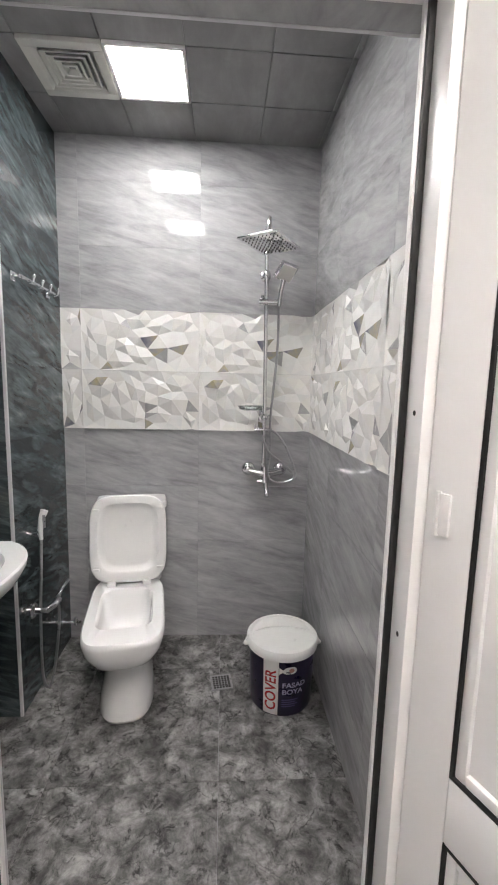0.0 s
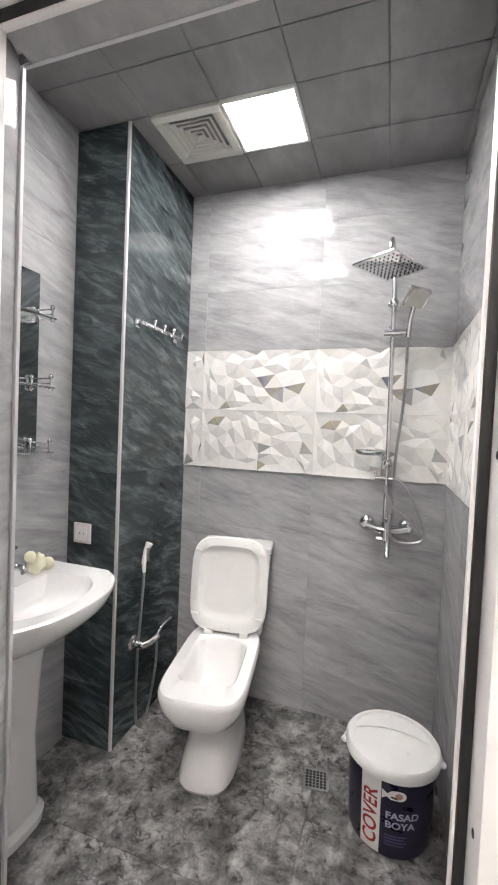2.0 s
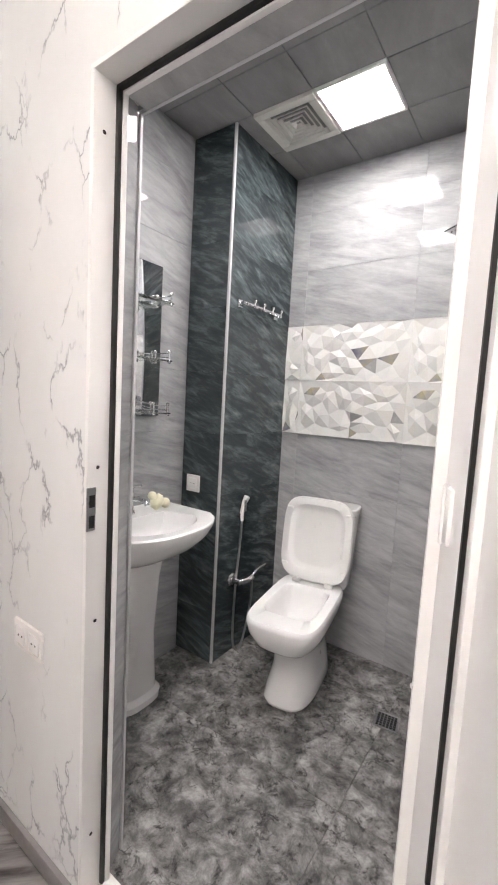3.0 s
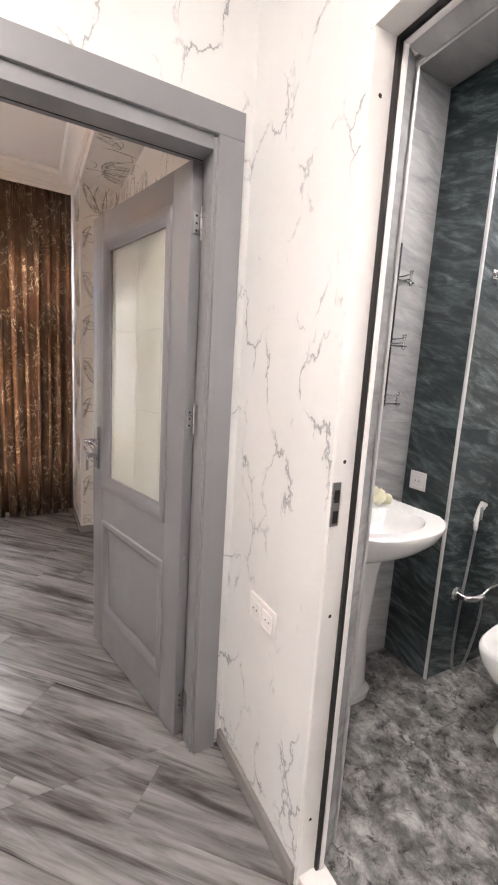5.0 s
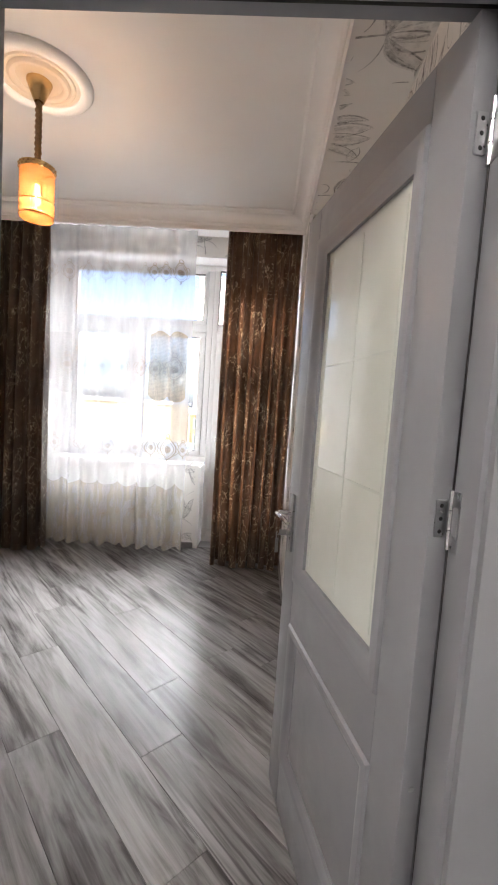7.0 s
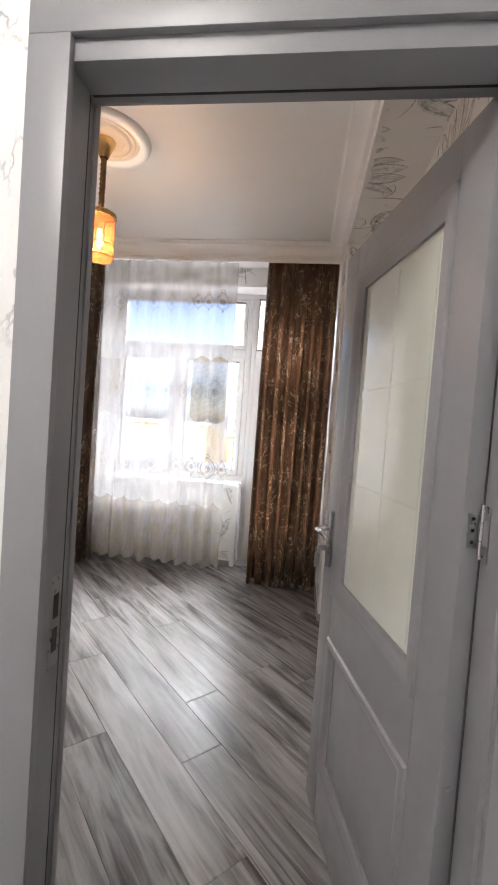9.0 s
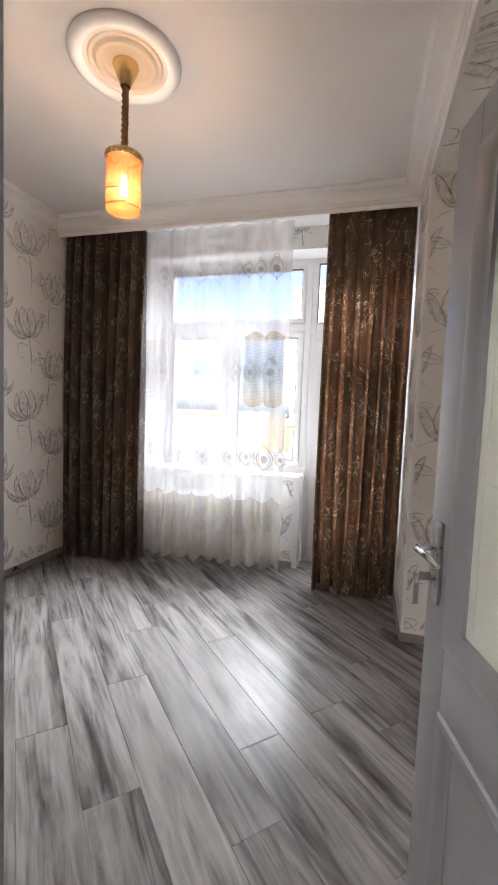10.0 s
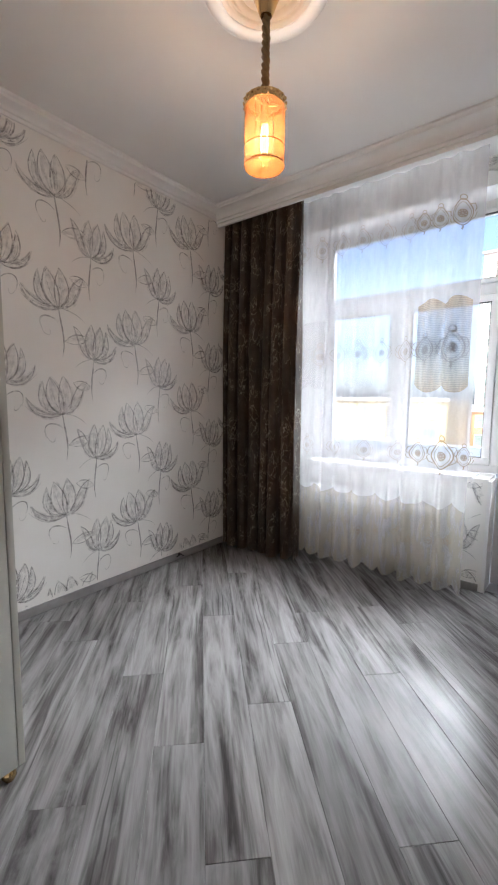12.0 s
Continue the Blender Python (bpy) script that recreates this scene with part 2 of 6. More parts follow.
M["ink"] = silver_ink()


def wash_ink():
    m, nt, b = shader("pale_grey_wash", (0.46, 0.45, 0.44), 0.4, 0.2)
    f = noisy(nt, coords(nt, (1, 1, 1)), 30, 5)
    nt.links.new(ramp(nt, f, [(0.38, 0.0), (0.74, 0.3)]), b.inputs["Alpha"])
    return m


M["wash"] = wash_ink()


def brocade():
    m, nt, b = shader("brown_brocade_cloth", rough=0.5)
    v = coords(nt, (1, 1, 0.6))
    warp = node(nt, "TexNoise", Scale=7.0, Detail=4.0)
    nt.links.new(v, warp.inputs["Vector"])
    add = nt.nodes.new("ShaderNodeVectorMath")
    add.operation = "ADD"
    nt.links.new(v, add.inputs[0])
    nt.links.new(warp.outputs["Color"], add.inputs[1])
    vor = node(nt, "TexVoronoi", Scale=7.0)
    vor.feature = "DISTANCE_TO_EDGE"
    nt.links.new(add.outputs[0], vor.inputs["Vector"])
    line = ramp(nt, vor.outputs["Distance"], [(0.0, 1.0), (0.016, 0.9), (0.034, 0.0)])
    mask = ramp(nt, noisy(nt, coords(nt, (1, 1, 0.7)), 9, 6), [(0.47, 0.0), (0.54, 1.0)])
    thread = math_node(nt, "MULTIPLY", line, mask)
    base = ramp(nt, noisy(nt, coords(nt, (1, 1, 1)), 9, 5), [(0.35, (0.06, 0.047, 0.036)), (0.65, (0.13, 0.104, 0.08))])
    nt.links.new(mixed(nt, thread, base, (0.8, 0.71, 0.55)), b.inputs["Base Color"])
    nt.links.new(math_node(nt, "MULTIPLY", thread, 0.35), b.inputs["Metallic"])
    nt.links.new(ramp(nt, thread, [(0.0, 0.55), (1.0, 0.28)]), b.inputs["Roughness"])
    b.inputs["Sheen Weight"].default_value = 0.3
    bumped(nt, b, thread, 0.2, 0.002)
    tr = node(nt, "BsdfTranslucent", Color=(0.36, 0.13, 0.05, 1))
    mix = nt.nodes.new("ShaderNodeMixShader")
    mix.inputs[0].default_value = 0.17
    nt.links.new(b.outputs[0], mix.inputs[1])
    nt.links.new(tr.outputs[0], mix.inputs[2])
    nt.links.new(mix.outputs[0], nt.nodes["Material Output"].inputs[0])
    return m


M["brocade"] = brocade()


def net(name, color, cover, grain=0.0, weave=0.0):
    """Sheer cloth: a share of it lets light straight through."""
    m, nt, b = shader(name, color, 0.7)
    nt.nodes.remove(b)
    dif, tra, clear = node(nt, "BsdfDiffuse", Color=(*color, 1)), node(nt, "BsdfTranslucent", Color=(*color, 1)), node(nt, "BsdfTransparent")
    cloth, mix = nt.nodes.new("ShaderNodeMixShader"), nt.nodes.new("ShaderNodeMixShader")
    cloth.inputs[0].default_value = 0.1
    nt.links.new(dif.outputs[0], cloth.inputs[1])
    nt.links.new(tra.outputs[0], cloth.inputs[2])
    f = noisy(nt, coords(nt, (1, 6, 1.2)), 6, 5)
    share = ramp(nt, f, [(0.3, max(0.0, cover - 0.03 - grain)), (0.7, min(1.0, cover + 0.03 + grain))])
    if weave:
        wave = node(nt, "TexWave", Scale=weave, Distortion=3.0, Detail=1.0)
        wave.bands_direction = "Z"
        nt.links.new(coords(nt, (1, 1, 1)), wave.inputs["Vector"])
        share = math_node(nt, "MULTIPLY", share, ramp(nt, wave.outputs["Fac"], [(0.2, 0.86), (0.8, 1.1)]))
    nt.links.new(share, mix.inputs[0])
    nt.links.new(clear.outputs[0], mix.inputs[1])
    nt.links.new(cloth.outputs[0], mix.inputs[2])
    nt.links.new(mix.outputs[0], nt.nodes["Material Output"].inputs[0])
    return m


M["voile"] = net("white_voile", (0.86, 0.875, 0.9), 0.44)
M["voile_thick"] = net("ivory_voile", (0.78, 0.74, 0.64), 0.32)
M["lace"] = net("beige_lace_net", (0.5, 0.41, 0.3), 0.62, 0.1, 28.0)
M["lace_pale"] = net("pale_lace_net", (0.86, 0.82, 0.76), 0.13, 0.04)
M["stitch"] = net("beige_embroidery", (0.3, 0.24, 0.18), 0.85, 0.1)
M["stitch_pale"] = net("grey_embroidery", (0.46, 0.43, 0.4), 0.72, 0.1)


def glass(name, color, rough, pass_through):
    m, nt, b = shader(name, color, rough)
    b.inputs["Transmission Weight"].default_value = pass_through
    b.inputs["IOR"].default_value = 1.45
    return m


M["pane"] = glass("clear_window_glass", (0.97, 0.98, 0.98), 0.0, 1.0)
M["shelf_glass"] = glass("clear_shelf_glass", (0.9, 0.95, 0.93), 0.02, 0.9)


def crystal():
    m, nt, b = shader("amber_crystal", (0.3, 0.16, 0.08), 0.1)
    tr, clear = node(nt, "BsdfTranslucent", Color=(0.15, 0.07, 0.03, 1)), node(nt, "BsdfTransparent", Color=(1.0, 0.76, 0.5, 1))
    m1, m2 = nt.nodes.new("ShaderNodeMixShader"), nt.nodes.new("ShaderNodeMixShader")
    m1.inputs[0].default_value, m2.inputs[0].default_value = 0.6, 0.55
    nt.links.new(b.outputs[0], m1.inputs[1])
    nt.links.new(tr.outputs[0], m1.inputs[2])
    nt.links.new(m1.outputs[0], m2.inputs[1])
    nt.links.new(clear.outputs[0], m2.inputs[2])
    nt.links.new(m2.outputs[0], nt.nodes["Material Output"].inputs[0])
    return m


M["crystal"] = crystal()


def frosted():
    m, nt, b = shader("frosted_greenish_glass", (0.7, 0.74, 0.66), 0.1)
    f = noisy(nt, coords(nt), 5.0, 3)
    nt.links.new(ramp(nt, f, [(0.3, (0.78, 0.81, 0.73)), (0.7, (0.85, 0.87, 0.8))]), b.inputs["Base Color"])
    b.inputs["Coat Weight"].default_value, b.inputs["Coat Roughness"].default_value = 1.0, 0.02
    tr = node(nt, "BsdfTranslucent", Color=(0.75, 0.78, 0.68, 1))
    mix = nt.nodes.new("ShaderNodeMixShader")
    mix.inputs[0].default_value = 0.12
    nt.links.new(b.outputs[0], mix.inputs[1])
    nt.links.new(tr.outputs[0], mix.inputs[2])
    nt.links.new(mix.outputs[0], nt.nodes["Material Output"].inputs[0])
    return m


M["frosted"] = frosted()
M["etched"] = plain("matt_etched_glass", (0.6, 0.63, 0.56), 0.5, 0.05)
M["mirror"] = shader("smoked_mirror", (0.78, 0.79, 0.8), 0.04, 1.0)[0]


def glow(name, color, strength):
    m, nt, b = shader(name, (0.8, 0.8, 0.8), 0.4)
    b.inputs["Emission Color"].default_value = (*color, 1)
    b.inputs["Emission Strength"].default_value = strength
    return m


M["led"] = glow("white_led_panel", (1.0, 0.98, 0.965), LED)
M["led_warm"] = glow("soft_white_led_panel", (1.0, 0.945, 0.9), LED * 0.84)
M["bulb"] = glow("warm_bulb", (1.0, 0.72, 0.38), 4.5)


# ---- mesh tools ----
def box(bm, x0, y0, z0, x1, y1, z1, bevel=0.0, m=None):
    """A box, with its edges rounded off by bevel."""
    made = bmesh.ops.create_cube(bm, size=1)["verts"]
    for v in made:
        v.co = ((x0 + x1) / 2 + v.co.x * (x1 - x0), (y0 + y1) / 2 + v.co.y * (y1 - y0), (z0 + z1) / 2 + v.co.z * (z1 - z0))
    if bevel:
        edges = list({e for v in made for e in v.link_edges})
        made = [e for e in bmesh.ops.bevel(bm, geom=edges, offset=bevel, segments=2, profile=0.6, affect="EDGES")["verts"]]
    if m: bmesh.ops.transform(bm, matrix=m, verts=list(bm.verts))
    return bm


def tube(bm, points, radius, sides=10, closed_ends=True, radii=None):
    """A round bar through points."""
    pts = [Vector(p) for p in points]
    rings, up = [], None
    for i, p in enumerate(pts):
        d = ((pts[min(i + 1, len(pts) - 1)] - pts[max(i - 1, 0)])).normalized()
        if up is None:
            up = d.orthogonal().normalized()
        up = (up - d * up.dot(d)).normalized()
        side, r = d.cross(up), (radii[i] if radii else radius)
        rings.append([bm.verts.new(p + r * (math.cos(a) * up + math.sin(a) * side)) for a in (2 * math.pi * k / sides for k in range(sides))])
    for a, b in zip(rings, rings[1:]):
        for k in range(sides):
            bm.faces.new((a[k], a[(k + 1) % sides], b[(k + 1) % sides], b[k]))
    if closed_ends:
        bm.faces.new(rings[0][::-1])
        bm.faces.new(rings[-1])
    return bm


def lathe(bm, profile, centre=(0, 0, 0), sides=32, m=None, cap=True):
    """A turned body from (radius, height) pairs."""
    c = Vector(centre)
    rings = [[c + Vector((r * math.cos(a), r * math.sin(a), z)) for a in (2 * math.pi * k / sides for k in range(sides))] for r, z in profile]
    rings = [[bm.verts.new(m @ p if m else p) for p in ring] for ring in rings]
    for a, b in zip(rings, rings[1:]):
        for k in range(sides):
            bm.faces.new((a[k], a[(k + 1) % sides], b[(k + 1) % sides], b[k]))
    if cap and profile[0][0] > 1e-4: bm.faces.new(rings[0][::-1])
    if cap and profile[-1][0] > 1e-4: bm.faces.new(rings[-1])
    return bm


def loft(bm, rings, cap0=True, cap1=True):
    vs = [[bm.verts.new(p) for p in ring] for ring in rings]
    n = len(vs[0])
    for a, b in zip(vs, vs[1:]):
        for k in range(n):
            bm.faces.new((a[k], a[(k + 1) % n], b[(k + 1) % n], b[k]))
    if cap0: bm.faces.new(vs[0][::-1])
    if cap1: bm.faces.new(vs[-1])
    return bm


def squircle(cx, cy, hx, hy, z, power=3.5, n=32):
    out = []
    for k in range(n):
        a = 2 * math.pi * k / n
        c, s = math.cos(a), math.sin(a)
        out.append((cx + hx * math.copysign(abs(c) ** (2 / power), c), cy + hy * math.copysign(abs(s) ** (2 / power), s), z))
    return out


def ball(bm, c, r, n=12):
    bmesh.ops.create_uvsphere(bm, u_segments=n, v_segments=max(6, n // 2), radius=r, matrix=Matrix.Translation(c))
    return bm


def mesh_of(bm, name, material, smooth=True):
    bmesh.ops.recalc_face_normals(bm, faces=bm.faces)
    me = bpy.data.meshes.new(name)
    bm.to_mesh(me)
    bm.free()
    for mat_ in (material if isinstance(material, (list, tuple)) else [material]):
        me.materials.append(mat_)
    if smooth:
        me.shade_smooth()
        me.set_sharp_from_angle(angle=radians(38))
    return me


def part(name, bm, material, parent, label="", smooth=True, local=False):
    """A part under a thing, its mesh given in the world's metres, or local: in the thing's own."""
    ob = new(name, mesh_of(bm, name, material, smooth))
    ob.parent = parent
    if not local: ob.matrix_parent_inverse = parent.matrix_world.inverted()
    return tagged(ob, label)


def thing(name, label, category, at=(0, 0, 0), turn=0, group=""):
    ob = new(name)
    ob.empty_display_size = 0.1
    ob.matrix_world = pose(*at, 0, 0, turn)
    return tagged(ob, label, category, group)


def solid(name, bm, material, label, category, group="", kind="", smooth=True):
    return tagged(new(name, mesh_of(bm, name, material, smooth)), label, category, group, kind)


def structure(name, boxes, material, label="", bevel=0.0):
    bm = bmesh.new()
    for b in boxes:
        box(bm, *b, bevel)
    return tagged(new(name, mesh_of(bm, name, material, bevel > 0)), label, "", "", "structure")


# ---- the large structure ----
WEST, EAST, SOUTH, NICHE, LIP = -4.2, 1.7, -2.44, 0.74, 0.455
BACK, BRIGHT, BLEFT, COLX, COLY = 2.222, 0.48, -1.05, -0.80, 1.66
CEIL, BCEIL, SOFFIT = 2.90, 2.60, 2.715
paper, room_paper = M["hall_paper"], M["room_paper"]

floor = structure("floor", [(WEST - 0.6, SOUTH - 0.2, -0.2, EAST + 0.2, NICHE + 0.05, -0.012)], M["grout"], "screed under grey laminate planks")
bath_floor = structure("floor_bathroom", [(-1.2, 0.75, -0.2, 0.7, BACK + 0.1, 0.03)], M["grout"], "dark cement-look bathroom floor tiles")
wall_hall = structure("wall_hall_north", [(-0.93, 0.69, -0.1, -0.424, 0.745, CEIL), (-0.93, 0.745, -0.1, -0.452, 0.822, CEIL), (-0.452, 0.745, 2.065, -0.424, 0.822, CEIL), (0.375, 0.69, -0.1, EAST, 0.822, CEIL), (-0.424, 0.69, 2.065, 0.375, 0.822, CEIL)], paper, "white wallpaper with grey crackle veins")
wall_door = structure("wall_between_hall_and_room", [(-1.04, SOUTH, -0.1, -0.93, -0.264, CEIL), (-1.04, 0.585, -0.1, -0.93, 0.822, CEIL), (-1.04, -0.264, 2.06, -0.93, 0.585, CEIL)], [paper], "white wallpaper with grey crackle veins")
structure("wall_hall_south", [(-0.93, -1.7, -0.1, EAST, -1.6, CEIL)], paper)
structure("wall_hall_east", [(EAST, -1.7, -0.1, EAST + 0.1, 0.822, CEIL)], paper)
structure("ceiling_hall", [(-1.0, -1.7, 2.80, EAST, 0.70, 2.9)], M["plaster"])
wall_back = structure("wall_bathroom_back", [(-1.2, BACK + 0.009, -0.1, 0.7, BACK + 0.1, CEIL)], M["grout"], "light grey marble tiles with a faceted white relief band")
wall_right = structure("wall_bathroom_right", [(BRIGHT + 0.009, 0.822, -0.1, BRIGHT + 0.12, BACK, CEIL)], M["grout"], "light grey marble tiles with a faceted white relief band")
wall_left = structure("wall_bathroom_left", [(BLEFT - 0.1, 0.822, -0.1, BLEFT - 0.009, BACK, CEIL)], M["grout"], "light grey marble tiles")
wall_column = structure("wall_pipe_column", [(BLEFT, COLY + 0.009, -0.1, COLX - 0.009, BACK, CEIL)], M["grout"], "dark green-grey marble tiled pipe casing")
wall_bath_front = structure("wall_bathroom_front", [(BLEFT, 0.824, -0.1, -0.4435, 0.83, CEIL), (0.3655, 0.824, -0.1, BRIGHT, 0.83, CEIL), (-0.4435, 0.824, 2.0555, 0.3655, 0.83, CEIL)], M["tile_light"])
# the room behind the grey door
wall_south = structure("wall_room_south", [(WEST - 0.3, SOUTH - 0.1, -0.1, -1.04, SOUTH, CEIL)], room_paper, "cream wallpaper with silver tulip drawings")
wall_niche = structure("wall_room_niche", [(-3.26, NICHE, -0.1, -1.04, 0.85, SOFFIT)], room_paper, "cream wallpaper with silver tulip drawings")
wall_jog = structure("wall_room_north", [(WEST - 0.3, LIP, -0.1, -3.26, 0.85, CEIL)], room_paper, "cream wallpaper with silver tulip drawings")
soffit = structure("soffit_room", [(-3.26, LIP, SOFFIT, -1.04, 0.85, CEIL)], room_paper, "papered underside of a dropped beam")
wall_lining = structure("wall_room_east", [(-1.046, SOUTH, 0.0, -1.041, -0.34, CEIL), (-1.046, 0.66, 0.0, -1.041, NICHE, SOFFIT), (-1.046, -0.34, 2.14, -1.041, 0.66, SOFFIT), (-1.046, -0.34, SOFFIT, -1.041, LIP, CEIL)], room_paper)
WIN0, WIN1, DOOR1, SILL, HEAD = -1.94, -0.36, 0.40, 0.80, 2.72
wall_window = structure("wall_window", [(WEST - 0.3, SOUTH, -0.1, WEST, WIN0, CEIL), (WEST - 0.3, DOOR1, -0.1, WEST, LIP, CEIL), (WEST - 0.3, WIN0, HEAD, WEST, DOOR1, CEIL), (WEST - 0.3, WIN0, -0.1, WEST, WIN1, SILL)], room_paper, "cream wallpaper with silver tulip drawings")
structure("ceiling_room", [(WEST - 0.3, SOUTH - 0.1, CEIL, -0.95, 0.85, CEIL + 0.1)], M["plaster"])
structure("roof", [(WEST - 0.35, SOUTH - 0.15, 3.02, EAST + 0.2, BACK + 0.15, 3.1)], M["plaster"])


def cornice(name, p0, p1, inward, top, drop, reach):
    """A stepped plaster moulding under the ceiling from p0 to p1."""
    bm = bmesh.new()
    prof = [(0, 0), (reach, 0), (reach, -0.012), (reach * 0.9, -0.018), (reach * 0.86, -0.03)]
    prof += [(reach * (0.82 - 0.58 * math.sin(a)), -0.03 - (drop - 0.065) * (1 - math.cos(a))) for a in (0.3, 0.6, 0.9, 1.2, 1.45)]
    prof += [(reach * 0.2, -drop + 0.024), (reach * 0.1, -drop + 0.02), (reach * 0.1, -drop), (0, -drop)]
    n, rings = Vector((*inward, 0)), []
    for p in (p0, p1):
        rings.append([Vector((*p, top)) + n * a + Vector((0, 0, h)) for a, h in prof])
    loft(bm, rings)
    return tagged(new(name, mesh_of(bm, name, M["plaster"])), "white moulded plaster cornice", "", "", "structure")


cornice("trim_cornice_window", (-3.735, SOUTH), (-3.735, LIP), (1, 0), CEIL, 0.1, 0.12)
cornice("trim_cornice_south", (-3.74, SOUTH), (-1.046, SOUTH), (0, 1), CEIL, 0.075, 0.1)
cornice("trim_cornice_north", (-3.74, LIP), (-1.046, LIP), (0, -1), CEIL, 0.11, 0.12)
cornice("trim_cornice_east", (-1.046, SOUTH), (-1.046, LIP), (-1, 0), CEIL, 0.125, 0.12)
structure("trim_pelmet", [(-3.755, SOUTH, 2.775, -3.738, LIP, CEIL)], M["plaster"])
structure("trim_soffit_edge", [(-3.255, LIP - 0.006, SOFFIT - 0.006, -1.046, LIP - 0.001, CEIL - 0.11), (-3.27, LIP - 0.007, 0.0, -3.254, LIP + 0.012, SOFFIT - 0.006)], M["white_paint"], "white corner strip", 0.0015)

# skirting boards
SK = 0.055
structure("baseboard_south", [(WEST, SOUTH + 0.001, 0.0, -1.05, SOUTH + 0.015, SK)], M["skirting"], "grey wood-look skirting board", 0.003)
structure("baseboard_north", [(WEST, LIP - 0.016, 0.0, -3.245, LIP - 0.008, SK), (-3.256, LIP - 0.016, 0.0, -3.243, NICHE, SK), (-3.243, NICHE - 0.015, 0.0, -1.05, NICHE - 0.001, SK)], M["skirting"], "grey wood-look skirting board", 0.003)
structure("baseboard_window", [(WEST + 0.001, SOUTH + 0.016, 0.0, WEST + 0.014, WIN1 - 0.02, SK)], M["skirting"], "grey wood-look skirting board", 0.003)
structure("baseboard_hall", [(-0.929, 0.674, 0.0, -0.428, 0.689, SK), (0.43, 0.674, 0.0, EAST, 0.689, SK), (-0.929, -1.59, 0.0, -0.915, -0.335, SK)], M["skirting"], "grey wood-look skirting board", 0.003)

# bathroom ceiling of square cassettes, with two lights and a vent let in
bm = bmesh.new()
GX, GY = [-1.05, -0.715, -0.425, -0.135, 0.17, 0.46, 0.49], [0.80, 0.95, 1.24, 1.45, 1.66, 1.95, 2.23]
for i, (x0, x1) in enumerate(zip(GX, GX[1:])):
    for j, (y0, y1) in enumerate(zip(GY, GY[1:])):
        if (i, j) in ((1, 4), (2, 4), (2, 1)): continue
        box(bm, x0 + 0.002, y0 + 0.002, BCEIL, x1 - 0.002, y1 - 0.002, BCEIL + 0.012, 0.003)
box(bm, -1.1, 0.8, BCEIL + 0.03, 0.6, 2.3, BCEIL + 0.05)
box(bm, -1.03, 0.80, BCEIL + 0.006, 0.48, 2.225, BCEIL + 0.0065)
tagged(new("ceiling_bathroom", mesh_of(bm, "ceiling_bathroom", M["ceil_panel"])), "grey marbled square ceiling cassettes", "", "", "structure")


def led_panel(x0, y0, x1, y1, z, mat_=M["led"]):
    t = thing("ceiling_light", "square white LED panel light, switched on", "light", ((x0 + x1) / 2, (y0 + y1) / 2, z), group="square ceiling lights")
    bm = bmesh.new()
    for b in ((x0, y0, x1, y0 + 0.012), (x0, y1 - 0.012, x1, y1), (x0, y0 + 0.012, x0 + 0.012, y1 - 0.012), (x1 - 0.012, y0 + 0.012, x1, y1 - 0.012)):
        box(bm, b[0], b[1], z - 0.008, b[2], b[3], z + 0.02, 0.002)
    part("frame", bm, M["pvc"], t)
    bm = box(bmesh.new(), x0 + 0.012, y0 + 0.012, z - 0.004, x1 - 0.012, y1 - 0.012, z + 0.004)
    part("diffuser", bm, mat_, t, "glowing white diffuser")
    return t


led_panel(-0.423, 1.662, -0.137, 1.948, BCEIL)
led_panel(-0.423, 0.952, -0.137, 1.238, BCEIL)
hall_light = led_panel(0.05, -0.8, 0.65, -0.2, 2.80, M["led_warm"])


